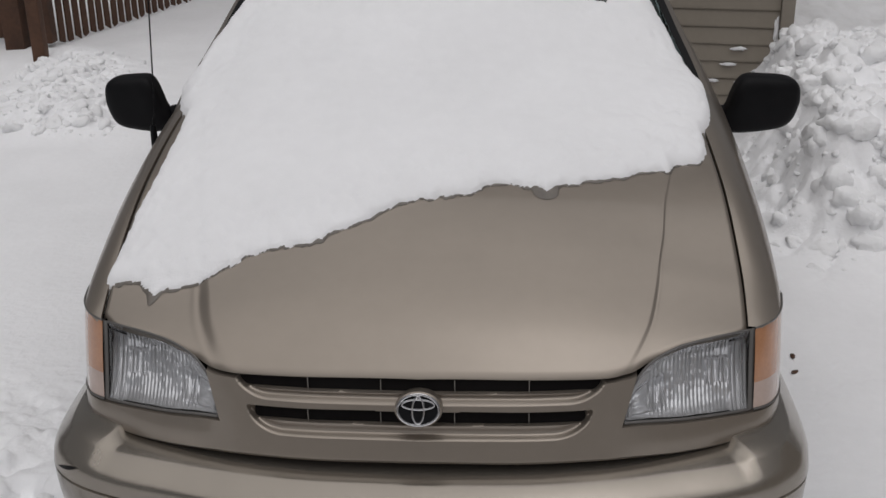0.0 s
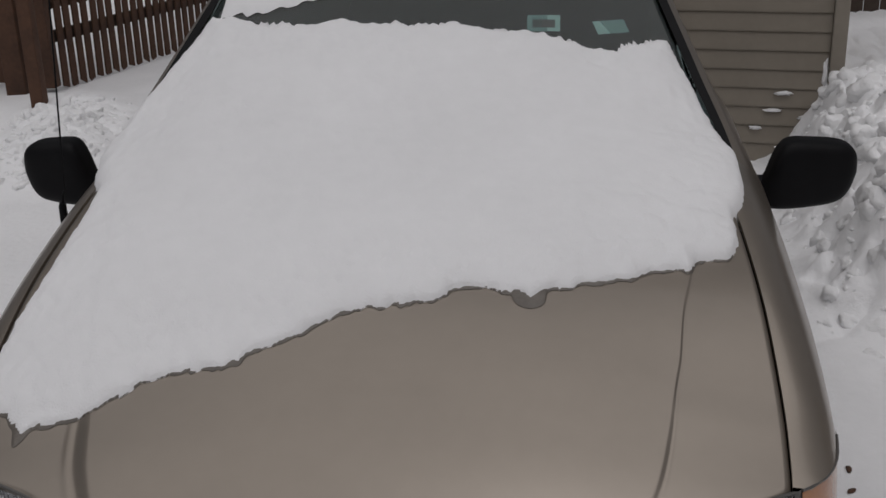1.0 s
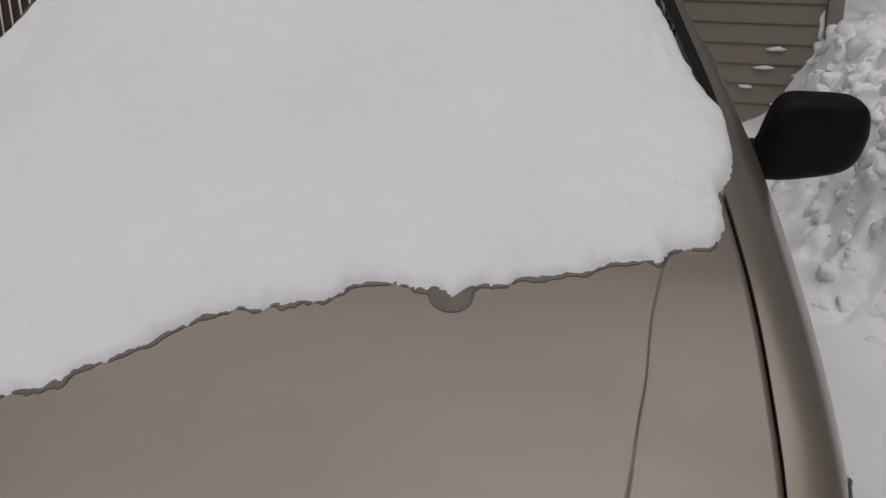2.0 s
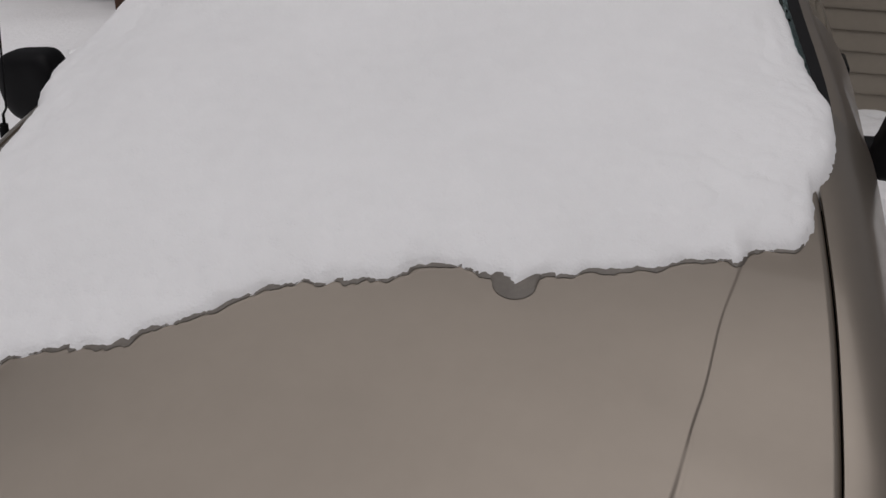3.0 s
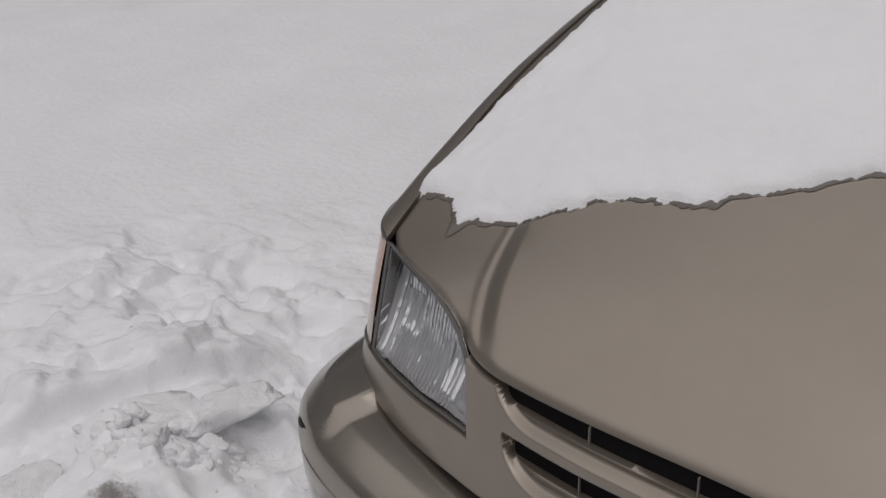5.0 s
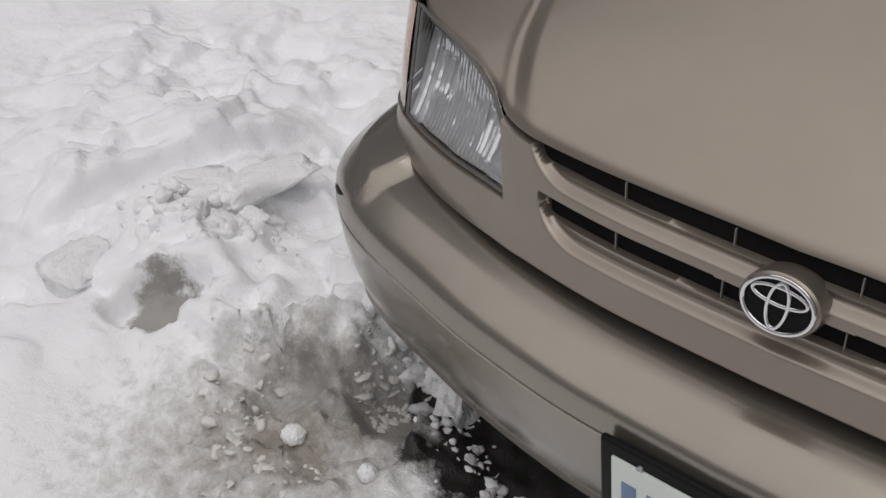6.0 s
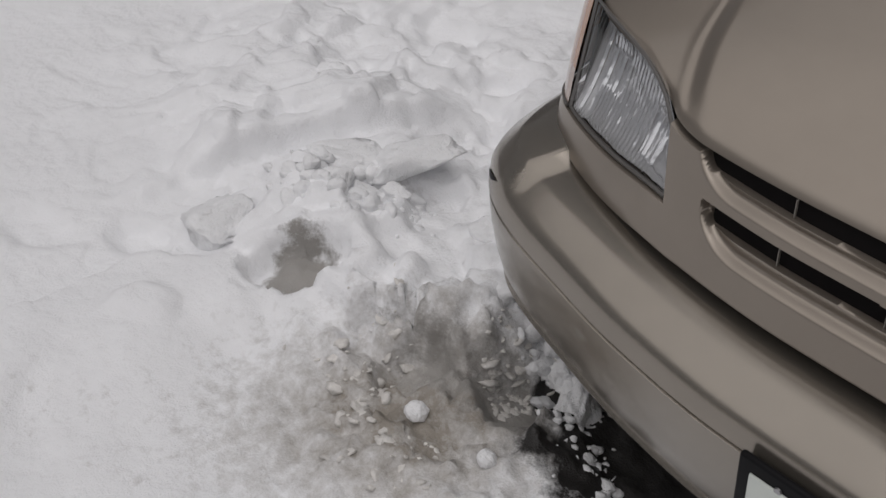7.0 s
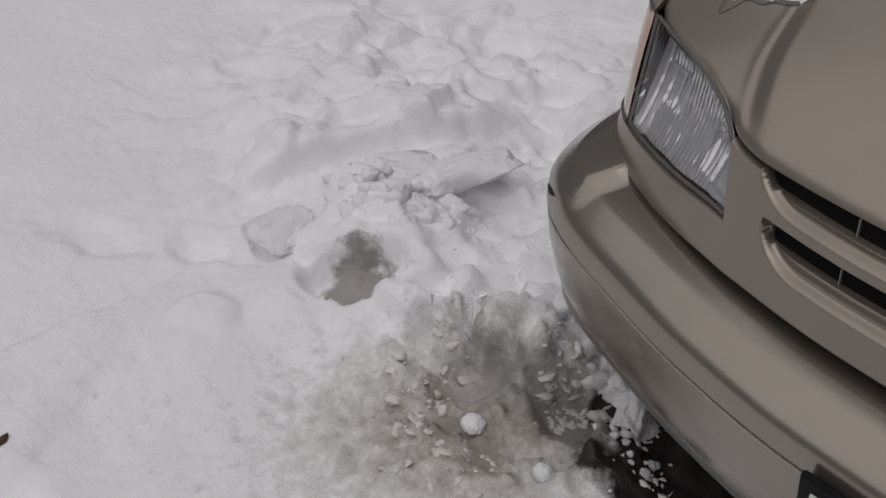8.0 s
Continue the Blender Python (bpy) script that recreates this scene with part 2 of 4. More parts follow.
def snow_material(name, base=(0.875, 0.88, 0.895), fine=0.35, coarse=0.25, dirt_shade=False):
    """Grainy snow; one attribute turns it grey-brown for trodden slush and painted hollow shade, 'ice' turns it to wet
    ice.
    """
    m = material(name, base, 0.75, 0, 0.035, 2.5, fine, 260, 0.004, Subsurface_Weight=0.0)
    nt = m.node_tree
    bs = nt.nodes["Principled BSDF"]
    tc = [n for n in nt.nodes if n.type == "TEX_COORD"][0]
    n = nt.nodes.new("ShaderNodeTexNoise")
    n.inputs["Scale"].default_value, n.inputs["Detail"].default_value = 32, 6
    nt.links.new(tc.outputs["Object"], n.inputs["Vector"])
    b2 = nt.nodes.new("ShaderNodeBump")
    b2.inputs["Strength"].default_value, b2.inputs["Distance"].default_value = coarse, 0.012
    nt.links.new(n.outputs["Fac"], b2.inputs["Height"])
    b1 = [k for k in nt.nodes if k.type == "BUMP" and k is not b2][0]
    nt.links.new(b2.outputs[0], b1.inputs["Normal"])
    if dirt_shade:
        src = bs.inputs["Base Color"].links[0].from_socket
        for key, col, rough in (("dirt_shade", (0.30, 0.272, 0.236), 0.6), ("ice", (0.315, 0.302, 0.284), 0.30), ("tar_dark", (0.020, 0.018, 0.017), 0.5)):
            at = nt.nodes.new("ShaderNodeAttribute")
            at.attribute_name = key
            nz = nt.nodes.new("ShaderNodeTexNoise")
            nz.inputs["Scale"].default_value, nz.inputs["Detail"].default_value = {"dirt_shade": 24, "ice": 20, "tar_dark": 30}[key], 8
            nz.inputs["Roughness"].default_value = 0.74
            nt.links.new(tc.outputs["Object"], nz.inputs["Vector"])
            ad = nt.nodes.new("ShaderNodeMath")
            ad.operation = "ADD"
            nt.links.new(at.outputs["Fac"], ad.inputs[0])
            nt.links.new(nz.outputs["Fac"], ad.inputs[1])
            mr = nt.nodes.new("ShaderNodeMapRange")
            mr.inputs["From Min"].default_value, mr.inputs["From Max"].default_value = {"dirt_shade": (0.74, 1.28), "ice": (0.84, 1.06), "tar_dark": (0.75, 1.05)}[key]
            nt.links.new(ad.outputs[0], mr.inputs["Value"])
            mx = nt.nodes.new("ShaderNodeMix")
            mx.data_type = "RGBA"
            nt.links.new(mr.outputs[0], mx.inputs["Factor"])
            nt.links.new(src, mx.inputs["A"])
            mx.inputs["B"].default_value = (*col, 1)
            src = mx.outputs["Result"]
            if key == "ice":
                rr = nt.nodes.new("ShaderNodeMapRange")
                rr.inputs["To Min"].default_value, rr.inputs["To Max"].default_value = 0.75, rough
                nt.links.new(mr.outputs[0], rr.inputs["Value"])
                nt.links.new(rr.outputs[0], bs.inputs["Roughness"])
        nt.links.new(src, bs.inputs["Base Color"])
    return m


SNOW = snow_material("fresh_snow", fine=0.40, coarse=0.24)
GROUNDSNOW = snow_material("trodden_snow", fine=0.5, coarse=0.6, dirt_shade=True)
CRUST = snow_material("crusted_snow", (0.865, 0.87, 0.88), 0.6, 0.8)
WETSNOW = material("wet_snow", (0.66, 0.64, 0.61), 0.5, 0, 0.22, 25, 0.6, 160, 0.004)
# slush colour, darkened to paint the shadow line below the snow edge
SHADED_SLUSH = material("shaded_grey_slush", (0.135, 0.12, 0.104), 0.4, 0, 0.2, 30, 0.4, 90, 0.003)

# ---------------- ground ----------------
def ground_height(x, y):
    """Snow surface: smooth drifts, a ploughed bank beside the siding, a trodden patch by the bumper, a hollow under the van."""
    x, y = np.asarray(x, float), np.asarray(y, float)
    z = 0.02 * fbm(x * 0.5, y * 0.5, 3, 3)
    # trodden, broken snow beside the bumper
    wx, wy = x + 0.05 * fbm(x * 4, y * 4, 2, 12), y + 0.05 * fbm(x * 4 + 9, y * 4, 2, 13)
    rough = 1.1 * np.exp(-(((x + 1.7) / 0.95) ** 2 + ((y - 0.62) / 0.62) ** 2)) + np.exp(-(((x + 1.05) / 0.5) ** 2 + ((y - 0.3) / 0.4) ** 2))
    rough = np.clip(rough, 0, 1)
    near = np.exp(-(((x + 0.95) / 0.42) ** 2 + ((y - 0.25) / 0.36) ** 2))
    z = z + rough * (0.075 * fbm(wx * 2.6, wy * 2.6, 4, 11) + 0.034 * sstep(0.0, 0.10, fbm(wx * 4.2, wy * 4.2, 3, 14)) + 0.020 * sstep(-0.02, 0.05, fbm(wx * 8.5, wy * 8.5, 3, 15)))
    z = z + np.clip(rough + 0.25 * sstep(-2.6, -2.0, x) * sstep(-1.2, -0.8, y) * (1 - sstep(1.2, 1.8, y)), 0, 1) * 0.014 * fbm(x * 16, y * 16, 4, 21)
    z = z + near * (0.044 * lumps(wx * 8, wy * 8, 17) * sstep(-0.1, 0.25, fbm(x * 5, y * 5, 2, 16)) + 0.016 * lumps(wx * 18, wy * 18, 18))
    # wet slush by the bumper: thin broken plates, pits and crumbs
    slush = np.exp(-(((x + 0.80) / 0.31) ** 2 + ((y + 0.04) / 0.27) ** 2))
    z = z + slush * (0.018 * sstep(0.0, 0.05, fbm(wx * 6, wy * 6, 4, 101)) + 0.022 * sstep(0.0, 0.02, fbm(wx * 13, wy * 13, 4, 102)) + 0.014 * sstep(0.0, 0.04, fbm(x * 24, y * 24, 3, 105)) + 0.012 * fbm(x * 30, y * 30, 3, 103) - 0.02 * sstep(0.25, 0.4, fbm(x * 7 + 3, y * 7, 3, 104)))
    for px, py, a, b, turn, deep in ((-.925, -.02, .085, .060, .95, .016), (-1.02, .045, .045, .028, .6, .014), (-1.08, .005, .04, .025, 1.2, .016), (-.735, .120, .105, .070, .75, .026), (-.70, .03, .06, .04, .3, .018)):
        ex = (x - px) * math.cos(turn) + (y - py) * math.sin(turn)
        ey = -(x - px) * math.sin(turn) + (y - py) * math.cos(turn)
        e = 1 - sstep(.70, 1.18, np.sqrt((ex / a) ** 2 + (ey / b) ** 2) + .30 * fbm(x * 15, y * 15, 3, 44))
        z = z * (1 - .85 * e) - e * (deep - .012)
    # packed shelf whose broken edge runs back from the bumper corner, and crumbs thrown along its foot
    off = -.914 * (x + 1.77) + .406 * (y - .14) + 0.022 * fbm(x * 6, y * 6, 3, 19)
    along = .406 * (x + 1.77) + .914 * (y - .14)
    ends = sstep(-.20, .0, along) * (1 - sstep(.40, .62, along))
    z = z + ends * (0.075 * sstep(-.012, .020, off) * np.exp(-(np.clip(off, 0, 9) / .32) ** 2) - 0.020 * np.exp(-((off + .05) / .05) ** 2))
    slab = np.exp(-((off + .16) / .12) ** 4) * sstep(-.05, .10, along) * (1 - sstep(.34, .44, along))
    z = z * (1 - .65 * slab) + slab * (.055 + .10 * (off + .16))
    ridge = np.exp(-(((x + 1.46) / .17) ** 2 + ((y - .19) / .09) ** 2))
    z = z + ridge * (0.030 * sstep(-0.02, 0.06, fbm(wx * 9, wy * 9, 3, 31)) + 0.03 * lumps(wx * 9, wy * 9, 32))
    ledge = x + 1.66 - 0.9 * sstep(-0.26, -0.10, y) * 0.16 + 0.03 * fbm(x * 5, y * 5, 3, 20) + 0.012 * fbm(x * 16, y * 16, 2, 28)
    z = z + 0.035 * sstep(-0.02, 0.03, ledge) * (1 - sstep(-1.5, -1.1, x)) * sstep(-1.3, -0.9, y) * (1 - sstep(-0.16, -0.04, y))
    z = z + 0.012 * fbm(x * 4.5, y * 4.5, 3, 29) * sstep(-3.0, -2.4, x) * (1 - sstep(-0.9, -0.7, x)) * sstep(-1.3, -0.9, y) * (1 - sstep(1.5, 2.0, y))
    # heel marks pressed into it
    for fx, fy, a, b, turn, deep, soft in ((-1.325, -0.002, 0.125, 0.078, 0.72, 0.065, 0.10), (-1.02, -0.02, 0.07, 0.04, 0.9, 0.018, 0.2), (-0.90, 0.02, 0.10, 0.06, 1.4, 0.016, 0.3),
                                     (-0.80, 0.13, 0.10, 0.10, 0.6, 0.035, 0.25), (-1.345, -0.60, 0.15, 0.085, 2.2, 0.022, 0.60), (-1.30, -0.85, 0.10, 0.06, 0.8, 0.03, 0.3), (-1.46, -0.31, 0.07, 0.045, 0.4, -0.022, 0.45), (-1.95, -0.35, 0.14, 0.06, 0.4, 0.025, 0.45), (-1.95, 0.62, 0.12, 0.07, 0.7, 0.035, 0.4), (-1.72, -0.18, 0.09, 0.05, 0.3, 0.03, 0.35),
                                     (-2.3, 0.35, 0.12, 0.07, 0.3, 0.03, 0.45), (-1.95, 1.0, 0.12, 0.06, 0.2, 0.03, 0.4), (-1.60, 0.85, 0.10, 0.05, 0.9, 0.045, 0.3), (-1.42, 0.72, 0.07, 0.04, 0.2, 0.04, 0.3)):
        ex = (x - fx) * math.cos(turn) + (y - fy) * math.sin(turn)
        ey = -(x - fx) * math.sin(turn) + (y - fy) * math.cos(turn)
        e = np.sqrt((ex / a) ** 2 + (ey / b) ** 2) + (0.16 if soft < .15 else 0.35) * fbm(x * 13, y * 13, 3, 41)
        z = z - deep * (1 - sstep(1.0 - soft, 1.0 + soft, e))
    # ploughed bank
    line = 1.27 + 0.11 * (y - 2.6) + 0.10 * fbm(y * 1.3, y * 0 + 3, 2, 51)
    bank = sstep(0, 0.55, x - line) * sstep(2.42, 3.05, y + 0.12 * fbm(x * 2, y * 2, 2, 53)) * (1 - 0.5 * sstep(3.4, 5.2, x))
    bank = bank * (1 - 0.9 * sstep(5.0, 6.6, y))
    z = z + bank * (0.42 + 0.13 * fbm(x * 1.3, y * 1.3, 2, 61))
    lump = sstep(0.0, 0.25, bank)
    bx, by = x + 0.08 * fbm(x * 3, y * 3, 2, 63), y + 0.08 * fbm(x * 3 + 5, y * 3, 2, 64)
    z = z + lump * (0.10 * lumps(bx * 2.1, by * 2.1, 71) + 0.075 * lumps(bx * 4.4, by * 4.4, 73) + 0.045 * lumps(bx * 9, by * 9, 77) + 0.022 * lumps(bx * 19, by * 19, 78) + 0.03 * fbm(x * 12, y * 12, 3, 75) - 0.14)
    z = z + 0.03 * sstep(1.1, 1.3, x) * sstep(2.1, 2.6, y) * (1 - lump) * lumps(bx * 7, by * 7, 79) * sstep(0.1, 0.4, fbm(x * 3, y * 3, 2, 80) + 0.3)
    z = z - 0.16 * sstep(0.9, 1.3, x) * sstep(3.6, 5.0, y) * (1 - sstep(7, 8, y)) * (1 - sstep(0.0, 0.5, x - line))
    # crumbled ridge near the fence foot
    q = np.exp(-(((x + 2.75 + 0.25 * (y - 5)) / 0.42) ** 2)) * sstep(4.1, 4.7, y) * (1 - sstep(6.2, 7.0, y))
    z = z + q * (0.03 + 0.07 * lumps(x * 3.6, y * 3.6, 81) + 0.04 * lumps(x * 8, y * 8, 83) + 0.025 * lumps(x * 17, y * 17, 84))
    # shallow trough along the far side of the drive
    s = (x + 4.36) * 0.88 - 0.48 * (y - 3.65) + 0.10 * fbm(x * 0.9, y * 0.9, 3, 92)
    z = z - 0.15 * (1 - sstep(-1.0, 0.15, s)) * sstep(-1.0, 1.0, y) * (1 - sstep(5.4, 6.4, y))
    z = z + (1 - sstep(-0.3, 0.3, s)) * sstep(-9, -6, x) * 0.035 * fbm(s * 1.6, (y + 0.5 * x) * 0.5, 3, 93)
    # hollow under the van
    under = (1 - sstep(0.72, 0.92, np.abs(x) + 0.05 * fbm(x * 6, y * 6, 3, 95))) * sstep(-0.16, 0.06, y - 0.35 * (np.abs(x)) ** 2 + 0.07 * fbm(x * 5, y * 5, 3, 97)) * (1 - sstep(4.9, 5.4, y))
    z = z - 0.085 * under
    return z, rough, under, ridge


def warp_axis(knots):
    """Grid lines: (start, end, step) pieces joined."""
    out = [knots[0][0]]
    for a, b, step in knots:
        n = max(1, round((b - a) / step))
        out += [a + (b - a) * (i + 1) / n for i in range(n)]
    return np.array(out)


def make_ground():
    gx = warp_axis(((-400, -60, 40), (-60, -12, 4), (-12, -5, 0.5), (-5, -3.6, 0.06), (-3.6, -2.6, 0.024), (-2.6, -0.3, 0.011), (-0.3, 1.15, 0.06), (1.15, 3.4, 0.017), (3.4, 6, 0.08), (6, 20, 1), (20, 60, 8), (60, 400, 48)))
    gy = warp_axis(((-400, -60, 40), (-60, -6, 4), (-6, -1.4, 0.2), (-1.4, -0.8, 0.05), (-0.8, 1.5, 0.0115), (1.5, 2.2, 0.03), (2.2, 6.2, 0.019), (6.2, 12, 0.12), (12, 30, 1.5), (30, 60, 6), (60, 400, 48)))
    X, Y = np.meshgrid(gx, gy)
    Z, rough, under, ridge = ground_height(X, Y)
    n, m = len(gx), len(gy)
    verts = np.stack([X, Y, Z], -1).reshape(-1, 3)
    i = np.arange(n - 1)[None, :] + n * np.arange(m - 1)[:, None]
    faces = np.stack([i, i + 1, i + 1 + n, i + n], -1).reshape(-1, 4)
    me = bpy.data.meshes.new("ground")
    me.vertices.add(len(verts))
    me.vertices.foreach_set("co", verts.ravel())
    me.loops.add(faces.size)
    me.loops.foreach_set("vertex_index", faces.ravel().astype(np.int32))
    me.polygons.add(len(faces))
    me.polygons.foreach_set("loop_start", np.arange(0, faces.size, 4, dtype=np.int32))
    me.polygons.foreach_set("use_smooth", np.ones(len(faces), bool))
    me.update(calc_edges=True)
    # slush dirt; the patch at (-1.36, -0.62) is dirt plus painted soft shade
    dirt_shade = 0.44 * np.exp(-(((X + 0.77) / 0.26) ** 2 + ((Y - 0.0) / 0.25) ** 2)) + 0.16 * np.exp(-(((X + 1.36) / 0.16) ** 2 + ((Y + 0.62) / 0.12) ** 2)) + 0.26 * np.exp(-(((X + 0.86) / 0.30) ** 2 + ((Y + 0.16) / 0.24) ** 2)) + 0.27 * np.exp(-(((X + 1.0) / 0.42) ** 2 + ((Y + 0.32) / 0.34) ** 2))
    dirt_shade = dirt_shade + 0.25 * np.exp(-(((X + 2.75 + 0.25 * (Y - 5)) / 0.3) ** 2 + ((Y - 5.3) / 0.5) ** 2)) + 0.22 * np.exp(-(((X + 1.42) / 0.2) ** 2 + ((Y - 0.36) / 0.1) ** 2))
    # shading of the far trough, painted into the snow colour
    s = (X + 4.36) * 0.88 - 0.48 * (Y - 3.65)
    dirt_shade = dirt_shade + 0.17 * (1 - sstep(-0.8, 0.3, s + 0.3 * fbm(X * 0.7, Y * 1.5, 3, 15))) * sstep(0, 1.5, Y) * (1 - sstep(5.6, 6.6, Y)) + 0.05 * rough
    ice = 0.42 * np.exp(-(((X + 0.755) / 0.14) ** 2 + ((Y - 0.09) / 0.16) ** 2)) + 0.74 * np.exp(-(((X + 1.325) / 0.105) ** 2 + ((Y + 0.002) / 0.095) ** 2) ** 2)
    ice = ice + 0.45 * np.exp(-(((X + 0.92) / 0.10) ** 2 + ((Y - 0.01) / 0.10) ** 2)) + 0.36 * np.exp(-(((X + 1.02) / 0.05) ** 2 + ((Y - 0.045) / 0.04) ** 2)) + 0.30 * np.exp(-(((X + 1.08) / 0.05) ** 2 + ((Y - 0.005) / 0.04) ** 2))
    ice = ice + 0.45 * np.exp(-(((X + 0.60) / 0.20) ** 2 + ((Y - 0.06) / 0.16) ** 2)) * (0.6 + 0.8 * fbm(X * 11, Y * 11, 3, 98))
    fine = fbm(X * 9, Y * 9, 4, 99)
    # near-black across the hollow under the van, bare tar beside the bumper
    tar_dark = 1.1 * sstep(0.15, 0.75, under + 0.35 * fine) + 0.52 * np.exp(-(((X + 0.54) / 0.19) ** 2 + ((Y - 0.02) / 0.11) ** 2)) * (0.8 + 0.9 * fbm(X * 14, Y * 14, 3, 96))
    for key, val in (("dirt_shade", dirt_shade), ("ice", ice), ("tar_dark", tar_dark)):
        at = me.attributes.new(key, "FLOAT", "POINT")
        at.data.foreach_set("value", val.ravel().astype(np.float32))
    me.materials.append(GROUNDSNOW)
    return tagged(new("ground", me), "uneven white snow cover, trodden and slushy beside the van", "snow", kind="structure")


make_ground()


def height_at(x, y):
    return float(ground_height(np.array([x]), np.array([y]))[0][0])


def lump_mesh(name, size, seed, sub=3, amp=0.25, freq=3.0, flat=0.0):
    bm = bmesh.new()
    bmesh.ops.create_icosphere(bm, subdivisions=sub, radius=0.5)
    off = Vector((seed * 3.7, seed * 1.3, seed * 2.1))
    for v in bm.verts:
        k = 1 + amp * noise.fractal(v.co * freq + off, 1.0, 2.0, 4) - amp * 0.6 * abs(noise.noise(v.co * freq * 1.7 - off))
        v.co = Vector((v.co.x * k * size[0], v.co.y * k * size[1], max(v.co.z, -0.35 + flat) * k * size[2]))
    me = bpy.data.meshes.new(name)
    bm.to_mesh(me)
    bm.free()
    me.polygons.foreach_set("use_smooth", [True] * len(me.polygons))
    return me


def chunk_mesh(name, size, seed):
    """A broken chunk of crust: flat fractured faces with crumbled edges."""
    rng = random.Random(seed)
    bm = bmesh.new()
    for k in range(15):
        p = Vector((rng.uniform(-1, 1), rng.uniform(-1, 1), rng.uniform(-1, 1))).normalized()
        bm.verts.new(p * 0.5 * rng.uniform(.85, 1.15))
    hull = bmesh.ops.convex_hull(bm, input=bm.verts[:])
    bmesh.ops.delete(bm, geom=[g for g in hull["geom_interior"] if isinstance(g, bmesh.types.BMVert)], context="VERTS")
    bmesh.ops.bevel(bm, geom=bm.edges[:], offset=.035, segments=2, profile=.5, affect="EDGES")
    bmesh.ops.triangulate(bm, faces=bm.faces[:])
    for k in range(2):
        bmesh.ops.subdivide_edges(bm, edges=[e for e in bm.edges if e.calc_length() > .07], cuts=1, use_grid_fill=True)
        bmesh.ops.triangulate(bm, faces=bm.faces[:])
    off = Vector((seed * 3.7, seed * 1.3, seed * 2.1))
    for v in bm.verts:
        n = .075 * noise.fractal(v.co * 4 + off, 1.0, 2.0, 4) + .05 * noise.noise(v.co * 13 - off) + .03 * noise.noise(v.co * 29 + off)
        v.co = v.co * (1 + 1.6 * n)
        v.co = Vector((v.co.x * size[0], v.co.y * size[1], v.co.z * size[2]))
    bmesh.ops.recalc_face_normals(bm, faces=bm.faces[:])
    me = bpy.data.meshes.new(name)
    bm.to_mesh(me)
    bm.free()
    me.polygons.foreach_set("use_smooth", [True] * len(me.polygons))
    return me


def snow_lump(name, label, at, size, seed, turn=(0, 0, 0), mat=None, amp=0.25, freq=3.0, sub=4):
    me = lump_mesh(name, size, seed, sub, amp, freq) if name in ("snow_ball", "snow_clump") else chunk_mesh(name, [1.12 * c for c in size], seed)
    me.materials.append(mat or CRUST)
    ob = new(name, me)
    z = height_at(at[0], at[1])
    ob.matrix_world = pose(at[0], at[1], z + size[2] * 0.22 + (at[2] if len(at) > 2 else 0), *turn)
    return tagged(ob, label, "snow lump", "snow lumps on the ground")


# ---------------- siding wall ----------------
def siding_wall():
    wall = tagged(part("wall_siding", box((2.9, 0.12, 2.9), (-1.45, 0.065, 1.0)), VINYL), "tan vinyl-sided outbuilding wall with snow caught on it", "wall", kind="structure")
    wall.matrix_world = pose(2.01, 5.50, 0, 0, 0, -11)
    part("side_wall", box((0.12, 3.4, 2.9), (-0.06, 1.825, 1.0)), VINYL, wall)
    h = 0.116
    # one course: a sloping board with a rolled butt edge
    prof = [(0.0, 0.0), (-0.013, 0.002), (-0.015, 0.008), (-0.012, 0.02), (-0.004, h - 0.012), (0.0, h)]
    verts = [(x, p[0], p[1]) for x in (-2.89, -0.05) for p in prof]
    n = len(prof)
    faces = [(i, i + 1, n + i + 1, n + i) for i in range(n - 1)]
    me = mesh_of("siding_board", verts, faces)
    me.set_sharp_from_angle(angle=0.7)
    me.materials.append(VINYL)
    for k in range(24):
        ob = new("siding_board", me)
        ob.parent = wall
        ob.location = (0.0, 0, -0.40 + k * h)
    part("corner_post", rounded_box((0.085, 0.085, 2.9), 0.008, (-0.003, -0.012, 1.0)), VINYLTRIM, wall, "tan vinyl corner post")
    part("roof_slab", box((3.3, 4.2, 0.12), (-1.4, 1.8, 2.5), (4, 0, 0)), GREYTRIM, wall)
    for x, z, w, hh, s in ((-0.295, 0.272, 0.10, 0.028, 2), (-0.355, 0.163, 0.11, 0.024, 3), (-0.065, 0.40, 0.035, 0.17, 4), (-0.052, 0.30, 0.03, 0.10, 5), (-0.155, 0.125, 0.10, 0.03, 6), (-0.45, 0.05, 0.08, 0.025, 7)):
        me = lump_mesh("snow_patch", (w, 0.03, hh), s, 3, 0.5, 4)
        me.materials.append(SNOW)
        ob = new("snow_patch", me)
        ob.matrix_world = pose(2.01, 5.50, 0, 0, 0, -11) @ Matrix.Translation((x, -0.018, z))
        tagged(ob, "small patch of snow stuck to the siding", "snow patch", "snow patches on the siding")


siding_wall()


# ---------------- fence ----------------
def picket_mesh(w, t, h, seed):
    rng = random.Random(seed)
    bm = bmesh.new()
    bmesh.ops.create_cube(bm, size=1, matrix=Matrix.Translation((0, 0, h / 2)) @ Matrix.Diagonal((w, t, h, 1)))
    for v in bm.verts:
        if v.co.z < 0.1:
            v.co.z += rng.uniform(-0.015, 0.03)
    bmesh.ops.bevel(bm, geom=bm.edges[:], offset=0.004, segments=1, affect="EDGES")
    me = bpy.data.meshes.new("picket")
    bm.to_mesh(me)
    bm.free()
    return me


